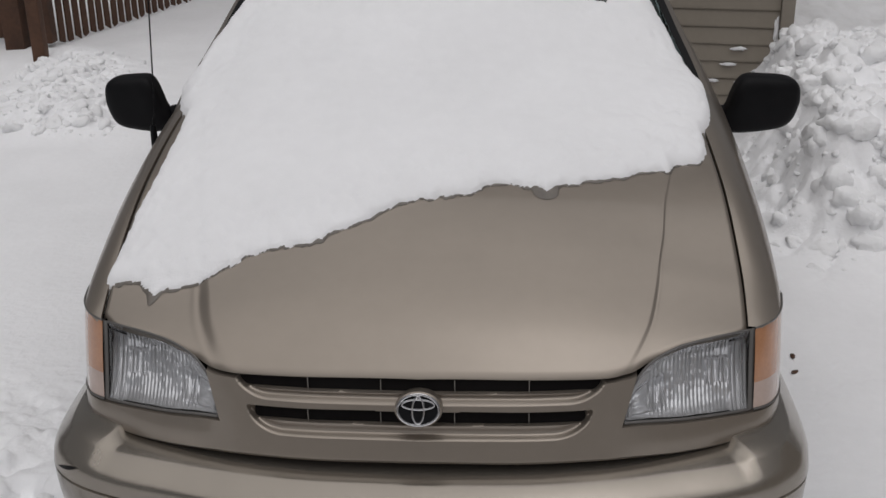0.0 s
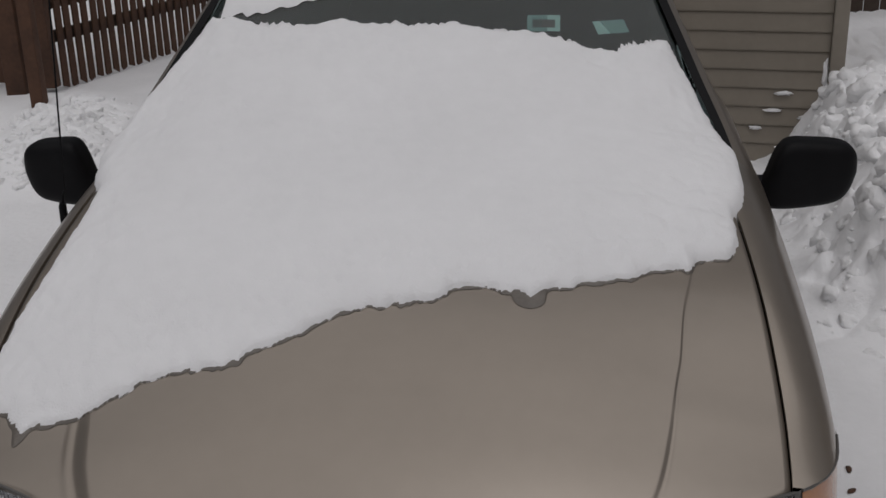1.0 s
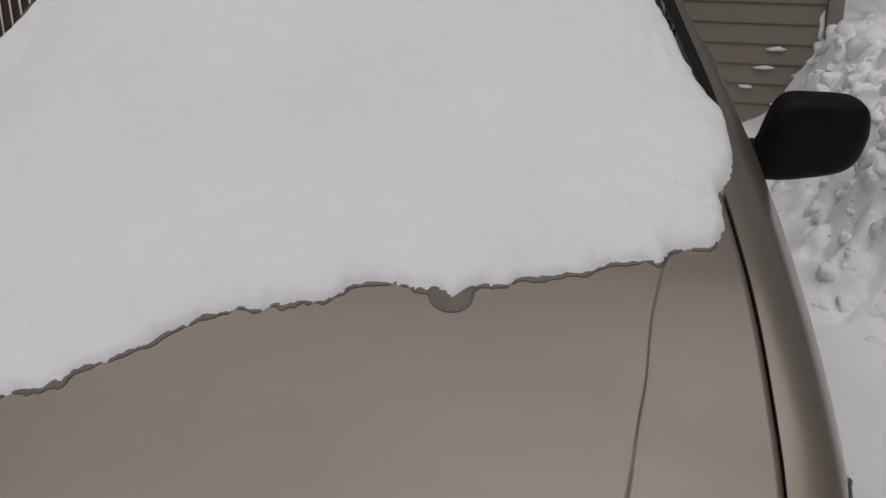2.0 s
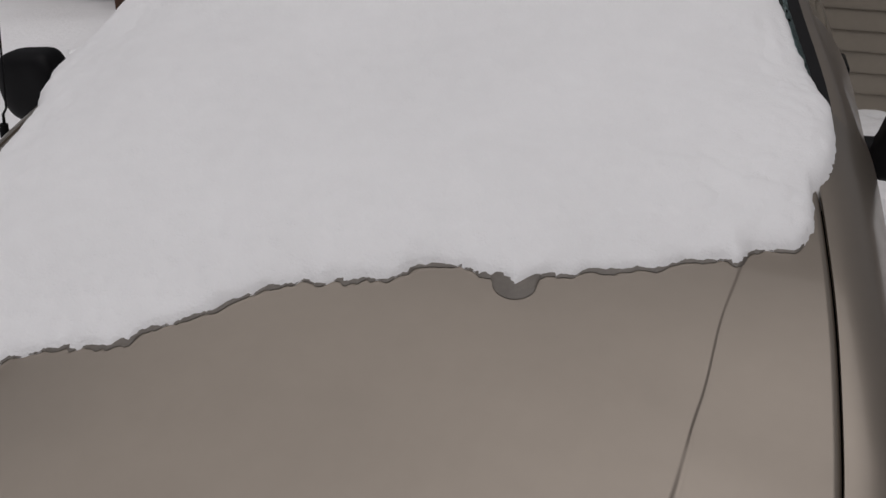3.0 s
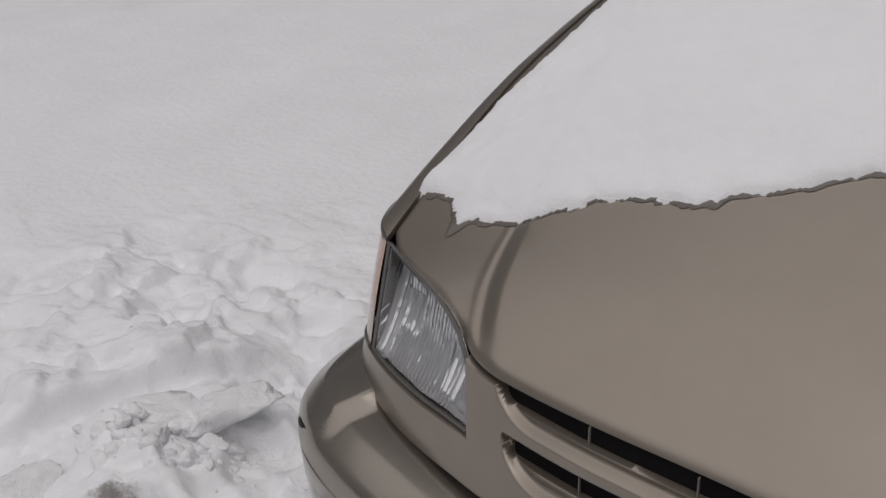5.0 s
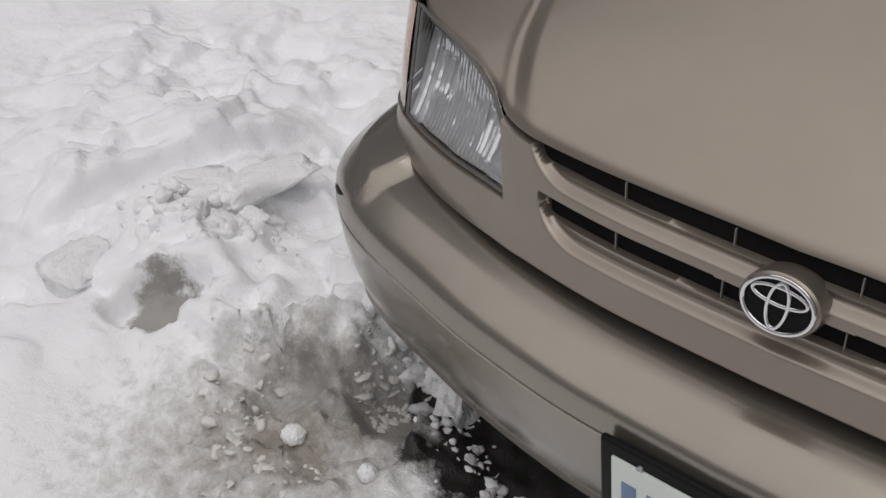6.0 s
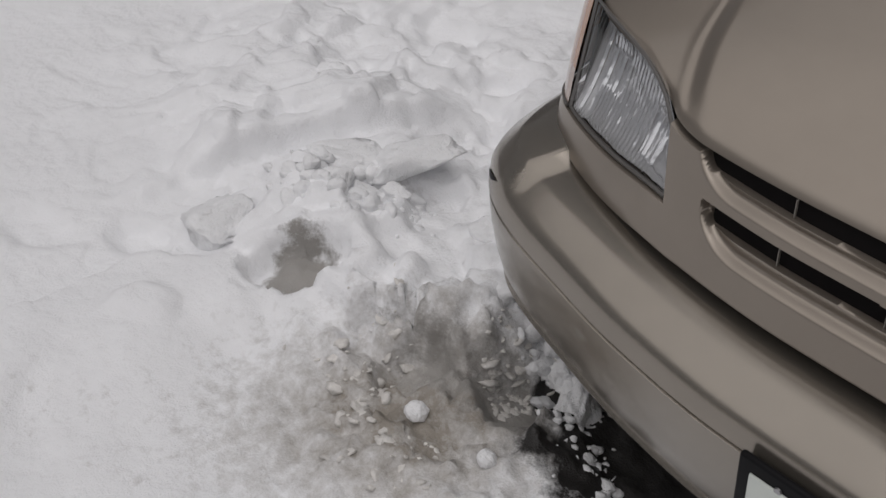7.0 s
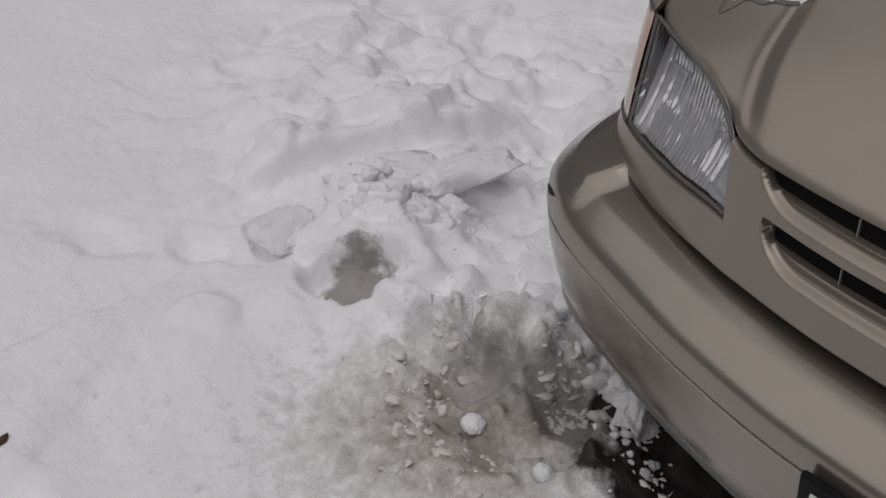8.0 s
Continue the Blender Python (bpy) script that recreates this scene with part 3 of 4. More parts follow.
def fence():
    f = thing("wooden_fence", "brown stained wooden board fence standing in snow", "fence", at=(-3.43, 6.95, 0))
    d = Vector((0.30, 1.12, 0)).normalized()
    n = Vector((d.y, -d.x, 0))
    ang = math.atan2(d.y, d.x)
    shapes = [picket_mesh(0.07, 0.02, 1.75, s) for s in range(4)]
    for me in shapes:
        me.materials.append(WOOD)
    for i in range(40):
        for side in (0, 1):
            ob = new("picket", shapes[(i * 3 + side) % 4])
            ob.parent = f
            p = d * (0.02 + 0.108 * i + 0.054 * side) + n * (0.045 if side == 0 else -0.045)
            ob.matrix_local = pose(p.x - 0.10, p.y, 0.02 + 0.60 * side, random.uniform(-0.6, 0.6), random.uniform(-0.8, 0.8), math.degrees(ang))
    for z in (0.42, 1.45):
        c = d * 2.2
        part("rail", rounded_box((4.4, 0.045, 0.09), 0.004, (c.x - 0.12, c.y, z), (0, 0, math.degrees(ang))), DARKWOOD, f)
    # gate posts and boards at its near end
    part("post", rounded_box((0.095, 0.095, 2.0), 0.008, (0.06, -0.72, 0.9)), WOOD, f)
    part("post", rounded_box((0.16, 0.16, 2.1), 0.01, (-0.37, -0.12, 1.0)), WOOD, f)
    part("post", rounded_box((0.12, 0.12, 2.1), 0.01, (-0.13, -0.10, 1.1)), WOOD, f)
    for k in range(9):
        part("board", rounded_box((0.14, 0.022, 1.9), 0.004, (-0.54 - 0.15 * k, -0.02 + 0.05 * k, 1.02)), WOOD, f)
    return f


fence()


def back_fence():
    f = thing("back_fence", "dark weathered board fence far across the snow", "fence", at=(6.6, 10.1, 0))
    me = picket_mesh(0.145, 0.025, 1.5, 9)
    me.materials.append(DARKWOOD)
    for k in range(70):
        ob = new("board", me)
        ob.parent = f
        ob.location = (-4.6 + 0.155 * k, 0, -0.05 + 0.02 * math.sin(k * 1.7))
    part("rail", box((10.9, 0.05, 0.09), (0.75, 0.05, 1.1)), DARKWOOD, f)


back_fence()


def board_wall(name, label, at, turn, length, height, mat):
    """A plain wall of boards that closes the yard."""
    w = tagged(part(name, box((length, 0.06, height), (0, 0.045, height / 2 - 0.3)), mat), label, "wall", kind="structure")
    w.matrix_world = pose(*at, 0, 0, turn)
    me = picket_mesh(0.29, 0.03, height, 4)
    me.materials.append(mat)
    n = int(length / 0.30)
    for k in range(n):
        ob = new("board", me)
        ob.parent = w
        ob.location = (-length / 2 + 0.15 + 0.30 * k, 0, -0.3)


GREYBOARD = material("grey_boards", (0.10, 0.095, 0.105), 0.8, 0, 0.25, 3, 0.4, 40, 0.006)
UNSEENWALL = material("unseen_wall", (0.32, 0.28, 0.24), 0.8, 0, 0.2, 2, 0.4, 40, 0.006)
board_wall("wall_side", "dark grey board fence along the drive", (-9.0, 2.50, 0), 56.5, 9.0, 1.9, GREYBOARD)
# two added walls, out of view, that darken the horizon reflected in the paint
board_wall("wall_unseen_back", "unseen plain brown wall added behind the drive for reflections", (0.5, -17.0, 0), 180, 26.0, 2.6, UNSEENWALL)
board_wall("wall_unseen_right", "unseen plain brown wall added beside the drive for reflections", (7.2, -1.5, 0), 90, 12.0, 4.2, UNSEENWALL)

# ---------------- the van ----------------
# plan of the front: distance back from the nose at half-width x
plan_front = curve1([0, .2, .4, .55, .65, .735, .79, .826, .846, .858, .868], [.03, .037, .065, .11, .15, .2, .245, .31, .40, .52, .75])
hood_mid = curve1([.03, .09, .2, .32, .45, .58, .75, 1.0, 1.2], [.715, .757, .832, .892, .95, 1.0, 1.052, 1.115, 1.15])
hood_drop = curve1([.0, .1, .2, .3, .4, .7, 1.0], [.085, .082, .079, .080, .077, .045, .03])
crease_x = curve1([.05, .12, .155, .19, .24, .33, .42, .51, .69, 1.0], [.395, .432, .456, .476, .497, .519, .535, .556, .599, .66])
crease_h = curve1([.05, .09, .13, .18, .25, .33, .40, .5, .8], [.0, .0, .004, .0095, .0095, .0068, .0030, .0020, .0016])
crease_w = curve1([.05, .2, .27, .36, .42, .8], [.036, .036, .034, .026, .005, .004])


def front_y(x, z):
    return plan_front(abs(x)) + 0.3 * (z - 0.6)


def hood_z(x, y):
    ax = abs(x)
    z = hood_mid(y) - hood_drop(y) * (ax / .75) ** 2
    fade = smooth(-.25, .25, x) * smooth(.44, .36, y)
    w, d = crease_w(y) * (1 - .68 * fade), ax - crease_x(y) - .014 * smooth(-.25, .25, x) * smooth(.62, .45, y)
    h = max(0.0, crease_h(y)) * (1 - .62 * fade)
    step = smooth(-.5 * w, .5 * w, d) - .13 * math.exp(-((d - .72 * w) / (.24 * w)) ** 2)
    return z + h * (0.4 - step)


seam_x = curve1([.25, .3, .42, .56, .82, 1.1], [.742, .748, .753, .75, .735, .71])
hood_front = curve1([0, .195, .40, .46, .50, .535, .592, .651, .717, .745], [.080, .086, .105, .124, .149, .166, .196, .219, .252, .280])
COWL = 1.02


def seam_at(y, sign):
    """Shut line between hood and fender; the hood sits slightly off centre."""
    return seam_x(y) - (.013 if sign > 0 else -.009)


def screen_z(x, y):
    """Windscreen surface."""
    return 1.075 + 0.60 * (y - 0.97 - 0.16 * (abs(x) / .74) ** 2)


screen_x = curve1([.95, 1.05, 1.3, 1.62, 1.9], [.757, .75, .682, .588, .51])


def build_van():
    van = thing("minivan", "beige minivan parked in snow, its hood and windscreen half covered", "car")

    # hood
    half_us = span(0, .60, 60) + span(.60, .86, 160)[1:] + span(.86, 1, 16)[1:]
    us, vs = [-u for u in half_us[:0:-1]] + half_us, [0, .006] + span(.012, 1, 150)

    def hood(u, v):
        ax = abs(u)
        sign = 1 if u >= 0 else -1
        side = seam_at(max(.28, .28 + (COWL - .28) * v), sign) - .0011
        x = side * ax
        y0 = hood_front(x) + .004
        y = lerp(y0, COWL + 0.03, v)
        x = (seam_at(max(.26, y), sign) - .0011) * ax
        y = lerp(hood_front(x) + .004, COWL + 0.03, v)
        z = hood_z(math.copysign(x, u), y)
        if v < .005:
            z -= .008
        elif v < .01:
            z -= .002
            y -= .001
        if ax > .9999:
            z -= .012
        return (math.copysign(x, u), y, z)
    part("hood", grid(hood, us, vs), PAINT, van, "bare beige hood panel, lightly dusty", sharp=1.2)

    # dark inner panel below the shut lines
    def inner(u, v):
        x = u * (seam_x(max(.26, lerp(.1, COWL, v))) + .006)
        y = lerp(min(hood_front(min(abs(x), .745)), .27) + .02, COWL + .1, v)
        return (x, y, hood_z(x, y) - .035)
    part("inner_panel", grid(inner, span(-1, 1, 30), span(0, 1, 16)), DARK, van)

    # fenders: shoulder over the wheel, side down to the sill
    wide = curve1([.27, .3, .36, .45, .57, .75, 1.3, 1.6], [.762, .793, .823, .842, .854, .864, .88, .885])

    def fender(sign):
        def f(u, v):
            y = lerp(.272, 1.62, v)
            xs, xf = seam_at(y, sign) + .0011, wide(y) if y < 1.25 else min(wide(y), .872)
            zs = hood_z(xs, y) - .001
            if u < 0:
                return (sign * xs, y, zs - .012)
            if u <= 1:
                a = u * math.pi / 2
                zl = min(.79, zs - .004)
                bulge = lerp(.62, .12 if sign > 0 else .30, smooth(.30, .46, y))
                x = xs + (xf - xs) * (lerp(math.sin(a), u, bulge))
                z = zl + (zs - zl) * lerp(math.cos(a), 1 - u, bulge - .10)
                return (sign * x, y, z)
            return (sign * xf, y, .79)
        part("fender", grid(f, [-1] + span(0, 1, 18), span(0, 1, 76)), PAINT, van, sharp=0.9, flip=sign < 0)

        def side(u, v):
            y = lerp(.42, 1.32, v)
            z = lerp(.792, .30, u)
            x = wide(y) - .035 * u * u + .006 * math.sin(u * math.pi)
            return (sign * x, y, z)

        def keep(u, v):
            y, z = lerp(.42, 1.32, v), lerp(.792, .30, u)
            return (y - .93) ** 2 + (z - .30) ** 2 > .36 ** 2
        part("fender_side", grid(side, span(0, 1, 40), span(0, 1, 60), keep), PAINT, van, flip=sign < 0)
    fender(1)
    fender(-1)

    # front fascia with its two grille slots
    low = curve1([0, .43, .57, .725, .79, .825, .87], [.567, .561, .553, .550, .557, .570, .597])
    lamp_low = curve1([.44, .449, .567, .657, .731, .80, .84, .9], [.641, .641, .631, .624, .614, .604, .598, .60])

    def pan(x, z, half, zb, dark0, dark1):
        """Depth of one long round-ended recess with a dark opening along its top."""
        ax = abs(x)
        zz = z - .002 + .03 * ax * ax
        k = max(0.0, ax - (half - .085)) / .085
        if k >= 1:
            return 0.0
        d = zz - (zb + (dark1 - zb) * (1 - math.sqrt(1 - k * k)))
        if d <= 0 or zz > dark1:
            return 0.0
        # soft lip and hollow, a low bar, then the opening
        shallow = .015 * smooth(0, .009, d) - .006 * smooth(.010, max(.013, dark0 - zb), d)
        open_ = min(1.0, max(0.0, (zz - dark0) / .003)) * min(1.0, max(0.0, (d - .004) / .008)) * min(1.0, max(0.0, (half - .012 - ax) / .012))
        return lerp(shallow, .06, open_)

    def slot_depth(x, z):
        return max(pan(x, z, .410, .692, .7135, .760), pan(x, z, .376, .618, .6465, .679))

    def inner_edge(z):
        return .4415 if z < .641 else .4415 + (z - .641) * .31

    def fascia(u, v):
        z = lerp(.567, .745, v)
        x = u * inner_edge(z)
        top = hood_z(x, hood_front(abs(x)) + .004) - .006 - .009 * smooth(.38, .41, abs(x))
        z = lerp(low(abs(x)), top, v)
        y = front_y(x, z) + slot_depth(x, z) + .012 * smooth(.06, 0, v) * 1.0
        if v > .985:
            y += .02
        return (x, y, z)
    part("fascia", grid(fascia, span(-1, 1, 340), [0, .004] + span(.012, .98, 120) + [1]), PAINT, van, "beige grille surround with two long slots", sharp=1.0)

    def strip(sign):
        def f(u, v):
            x = lerp(.4415, .849, u)
            z = lerp(low(x), lamp_low(x) - .005, v)
            y = front_y(x, z) - .004 * math.sin(v * math.pi) * smooth(.44, .52, x) + .012 * smooth(.12, 0, v)
            if v > .97:
                y += .015
            return (sign * x, y, z)
        part("lamp_sill", grid(f, span(0, 1, 60), [0, .02] + span(.06, .95, 12) + [1]), PAINT, van, flip=sign < 0)
    strip(1)
    strip(-1)

    # black grille insert and its dividers
    def insert(u, v):
        x = .40 * u
        z = lerp(.61, .758, v)
        return (x, front_y(x, z) + .020, z)
    grille = part("grille_insert", grid(insert, span(-1, 1, 40), span(0, 1, 6)), DARK, van, "black grille insert")
    for z0, z1 in ((.712, .744), (.645, .677)):
        for x in (-.24, -.08, .08, .24):
            y = front_y(x, z0) + .006
            part("divider", box((.0015, .004, z1 - z0), (x, y + .010, (z0 + z1) / 2 - .03 * x * x)), DIVIDER, grille)

    # round badge with chrome ovals
    bx, by, bz = 0.004, 0.036, 0.698
    tilt = -17

    def oval(a, b, r, cz=0.0, cx=0.0, depth=.0):
        vs_, fs_ = [], []
        n, k = 56, 8
        for i in range(n):
            t = 2 * math.pi * i / n
            c = Vector((cx + a * math.cos(t), 0, cz + b * math.sin(t)))
            nrm = Vector((math.cos(t) / a, 0, math.sin(t) / b)).normalized()
            for j in range(k):
                s = 2 * math.pi * j / k
                vs_.append(c + r * math.cos(s) * nrm + Vector((0, -depth + .6 * r * math.sin(s), 0)))
        for i in range(n):
            for j in range(k):
                fs_.append((i * k + j, i * k + (j + 1) % k, ((i + 1) % n) * k + (j + 1) % k, ((i + 1) % n) * k + j))
        return vs_, fs_
    turn = pose(bx, by, bz, tilt, 0, 0)
    bm = bmesh.new()
    prof = [(1.0, .085), (1.06, .05), (1.07, .012), (1.05, .003), (.98, 0.0)]
    ring = []
    for k, d in prof:
        ring.append([bm.verts.new((.0485 * k * math.cos(2 * math.pi * i / 56), d, .037 * k * math.sin(2 * math.pi * i / 56))) for i in range(56)])
    for a, b in zip(ring, ring[1:]):
        for i in range(56):
            bm.faces.new((a[i], a[(i + 1) % 56], b[(i + 1) % 56], b[i]))
    bm.faces.new(ring[-1])
    badge = part("badge", bm, PAINT, van, "round badge pod with chrome ovals on black")
    badge.matrix_local = turn
    bm = bmesh.new()
    bmesh.ops.create_circle(bm, cap_ends=True, segments=48, radius=1, matrix=Matrix.Translation((0, -.0015, 0)) @ Matrix.Diagonal((.0445, 1, .0337, 1)) @ pose(0, 0, 0, 90, 0, 0))
    part("badge_face", bm, BLACK, badge, "black badge face")
    for a, b, r, cz in ((.0445, .0337, .0028, 0), (.0345, .0108, .0023, .0117), (.0126, .029, .0023, -.0005)):
        part("oval", oval(a, b, r, cz, 0, .003), CHROME, badge, "chrome oval")

    # closed black bucket behind the lamps
    for sign in (1, -1):
        def bucket(u, v, sign=sign):
            x = lerp(.43, .848, u)
            z = lerp(.575, .80, v)
            return (sign * x, front_y(x, z) + lerp(.092, .03, smooth(.75, .845, x)), min(z, hood_z(x, max(.1, front_y(x, z) + .06)) - .02))
        part("lamp_bucket", grid(bucket, span(0, 1, 20), span(0, 1, 8)), DARK, van, flip=sign < 0)

    # headlamps
    lamp_top = curve1([.446, .451, .459, .470, .486, .501, .535, .580, .651, .717, .736], [.644, .672, .700, .724, .744, .757, .774, .786, .791, .788, .786])
    xs_l = [.4465, .449, .453, .458, .465, .473, .485, .50] + span(.504, .735, 84)

    def headlamp(sign):
        def outline(u, v, inset, push):
            x = u
            a, b = lamp_low(x) + inset, lamp_top(x) - inset * 1.1
            if b < a:
                a = b = (a + b) / 2
            z = lerp(a, b, v)
            return x, z, front_y(x, z) + push

        def lens(u, v):
            x, z, y = outline(u, v, .002, 0)
            bow = .010 * (1 - (2 * v - 1) ** 4) * smooth(.446, .49, u) * smooth(.737, .71, u)
            return (sign * x, y - bow + .004, z)
        g = part("headlamp", grid(lens, xs_l, span(0, 1, 18)), LENS, van, "clear fluted headlamp lens", flip=sign < 0)
        g.visible_shadow = False

        def bowl(u, v):
            x, z, y = outline(u, v, .001, .012)
            cx, cz = (u - .615) / .15, (2 * v - 1)
            e = max(0, 1 - cx * cx * .85) * max(0, 1 - cz * cz)
            # fluted fields: an outer column, one beside the bulb, one towards the grille
            outer = smooth(.688, .694, u)
            beside = smooth(.632, .640, u) * smooth(.70, .692, u) * smooth(.26, .32, v) * smooth(.66, .58, v + .5 * (u - .66))
            inner = smooth(.545, .532, u) * smooth(.62, .50, v) * smooth(.06, .12, v)
            field = max(outer, beside, inner)
            ripple = (.0009 + .0013 * field) * math.sin(u * 2 * math.pi / .0092) - .006 * field + .0030 * float(fbm(u * 24, v * 5, 3, 58))
            return (sign * x, y + .030 * e ** .7 + lerp(.012, .036, field) * v * (1 - smooth(.7, 1, v)) + ripple, z)
        part("reflector", grid(bowl, xs_l, span(0, 1, 56)), REFLECTOR, g, "silvery lamp reflector", flip=sign < 0)

        # dark rim round the lens
        rim = []
        for u in span(0, 1, 40):
            x = lerp(.4465, .736, u)
            rim.append((sign * x, front_y(x, lamp_low(x)) + .004, lamp_low(x) - .001))
        part("lamp_gasket", tube(rim, .0035, 6), GREYTRIM, g)
        rim = []
        for x in xs_l:
            rim.append((sign * x, front_y(x, lamp_top(x)) + .006, lamp_top(x)))
        part("lamp_gasket", tube(rim, .003, 6), GREYTRIM, g)

        def bar(u, v):
            z = lerp(.612, .79, v)
            x = lerp(.734, .748, u)
            return (sign * x, front_y(x, z) + .003 * abs(2 * u - 1), z)
        part("lamp_pillar", grid(bar, span(0, 1, 4), span(0, 1, 12)), GREYTRIM, van, "dark strip between the lamps", flip=sign < 0)

        def corner(z_low, z_high):
            def f(u, v):
                s = u
                x = lerp(.748, .849, 1 - (1 - s) ** 1.35)
                top = lerp(.786, .789, s)
                bot = lamp_low(x)
                z = lerp(bot, top, lerp(z_low, z_high, v))
                y = front_y(x, z) - .004 * math.sin(math.pi * min(1, max(0, lerp(z_low, z_high, v))))
                return (sign * x, y, z)
            return f
        for zz, rr in ((lamp_low, .003), (lambda x: .789, .0025)):
            part("lamp_gasket", tube([(sign * x, front_y(x, zz(x)) - .001, zz(x)) for x in span(.748, .846, 16)], rr, 6), GREYTRIM, van)
        c = part("corner_lamp", grid(corner(.34, 1), span(0, 1, 24), span(0, 1, 14)), AMBER, van, "amber corner lamp lens", flip=sign < 0)
        part("clear_section", grid(corner(0, .34), span(0, 1, 24), span(0, 1, 8)), CLEARLAMP, c, "pale lower section of the lens", flip=sign < 0)
    headlamp(1)
    headlamp(-1)

    # bumper
    plan = [(0, -.078), (.2, -.073), (.4, -.048), (.58, -.004), (.70, .032), (.80, .082), (.872, .165), (.898, .275), (.906, .40), (.908, .53), (.906, .66)]
    lens_ = [0]
    for a, b in zip(plan, plan[1:]):
        lens_.append(lens_[-1] + math.hypot(b[0] - a[0], b[1] - a[1]))
    bxf, byf = curve1(lens_, [p[0] for p in plan]), curve1(lens_, [p[1] for p in plan])
    L = lens_[-1]
    #        inward, height
    sect = [(.150, .552), (.110, .548), (.066, .5445), (.057, .5415), (.022, .520), (.011, .511), (.004, .497), (.001, .476), (.0, .4695), (.007, .4665), (.007, .4630), (.001, .4600),
            (.001, .445), (.004, .41), (.011, .36), (.022, .315), (.030, .292), (.026, .286), (.030, .278), (.06, .262), (.14, .255)]

    def bumper(u, v):
        s, sign = abs(u) * L, (1 if u >= 0 else -1)
        x, y = bxf(s), byf(s)
        dx, dy = bxf(s + .01) - bxf(s - .01) if s > .01 else .02, byf(s + .01) - byf(s - .01) if s > .01 else 0
        dl = math.hypot(dx, dy)
        nx, ny = -dy / dl, dx / dl
        d, z = sect[v]
        edge = smooth(.732, .741, x)
        if v <= 4:
            z += edge * (.018 - .004 * v)
            d *= lerp(1, .85, edge)
        z -= .012 * smooth(.6, .95, x) * (v > 12)
        d = min(d, .15)
        return (sign * (x + nx * d), y + ny * d, z)
    us = span(-1, 1, 150)
    verts = [bumper(u, v) for v in range(len(sect)) for u in us]
    n = len(us)
    faces = [(j * n + i, j * n + i + 1, (j + 1) * n + i + 1, (j + 1) * n + i) for j in range(len(sect) - 1) for i in range(n - 1)]
    bump = part("bumper", (verts, faces), BUMPERPAINT, van, "beige front bumper with a long crease and a corner scratch", sharp=.8, flip=True)
    part("air_dam", box((1.35, .03, .10), (0, .14, .215)), BLACK, van, "black air dam under the bumper")

    inset = curve1([.470, .476, .497, .511, .520], [.0, .001, .004, .011, .022])

    def scuff(u, v):
        s = L * (.560 + .050 * u + .006 * v)
        dx, dy = bxf(s + .01) - bxf(s - .01), byf(s + .01) - byf(s - .01)
        dl = math.hypot(dx, dy)
        w = math.sin(math.pi * min(1, max(0, u))) * .0035
        zz = .507 - .022 * u + (v - .5) * 2 * w
        out = .0014 - inset(zz)
        return (-(bxf(s) + dy / dl * out), byf(s) - dx / dl * out, zz)
    part("scratch", grid(scuff, span(0, 1, 14), span(0, 1, 2)), BLACK, bump, "dark scuff on the bumper corner")

    # number plate in a dealer frame
    pl = part("plate_frame", rounded_box((.325, .012, .165), .005, (.012, -.086, .408), (3, 0, 0)), BLACK, van, "black plate frame with pale print")
    part("plate", rounded_box((.285, .006, .125), .002, (.012, -.0925, .404), (3, 0, 0)), PLATE, pl, "pale registration plate with blue bars")
    for k, x in enumerate((-.115, -.077, -.039, .0, .039, .077, .115)):
        if k != 3:
            part("bar", rounded_box((.022, .002, .058), .0008, (x + .012, -.0955, .398), (3, 0, 0)), PLATEBLUE, pl)
    part("bar", box((.05, .002, .012), (.012, -.0955, .448), (3, 0, 0)), PLATEBLUE, pl)
    part("bar", box((.16, .002, .008), (.017, -.094, .479), (3, 0, 0)), WHITEBAR, pl)
    for x in (-.10, .10):
        bm = bmesh.new()
        bmesh.ops.create_cone(bm, cap_ends=True, segments=16, radius1=.006, radius2=.005, depth=.005, matrix=pose(x + .012, -.096, .468, 90, 0, 0))
        part("bolt", bm, STEEL, pl)

    # cowl, windscreen and pillars
    def cowl(u, v):
        x = u * .74
        y = lerp(.985, 1.10, v) + .14 * u * u
        return (x, y, lerp(hood_z(x, 1.0) - .03, screen_z(x, y) - .006, v))
    part("cowl", grid(cowl, span(-1, 1, 30), span(0, 1, 4)), BLACK, van, "black cowl panel under the snow")

    def screen(u, v):
        y0 = lerp(1.0, 1.92, v)
        x = u * (screen_x(y0) - .004)
        y = y0 + .10 * u * u
        return (x, y, screen_z(x, y))
    glass_ob = part("windscreen", grid(screen, span(-1, 1, 40), span(0, 1, 24)), WINDOW, van, "tinted windscreen, bare along its upper edge", solid=.005)
    glass_ob.visible_shadow = False

    def pillar(sign):
        def band(a0, a1, lift0, lift1):
            def f(u, v):
                y0 = lerp(.93, 1.92, v)
                a = lerp(a0, lerp(a1, min(a1, .030), smooth(.05, .5, v)), u)
                x = screen_x(y0) + a
                y = y0 + .10 + a * .35
                z = screen_z(screen_x(y0), y0 + .10) + lerp(lift0, lift1, u) - max(0, a - .02) * .9
                return (sign * x, y, z)
            return f
        part("screen_moulding", grid(band(-.020, .000, .005, .010), span(0, 1, 4), span(0, 1, 30)), BLACK, van, "black windscreen moulding", flip=sign < 0)
        part("pillar", grid(band(.000, .062, .010, -.012), span(0, 1, 8), span(0, 1, 30)), PAINT, van, flip=sign < 0)
    pillar(1)
    pillar(-1)

    # dashboard and the tag behind the glass
    part("dashboard", rounded_box((1.3, .55, .12), .03, (0, 1.55, 1.02)), DARK, van)
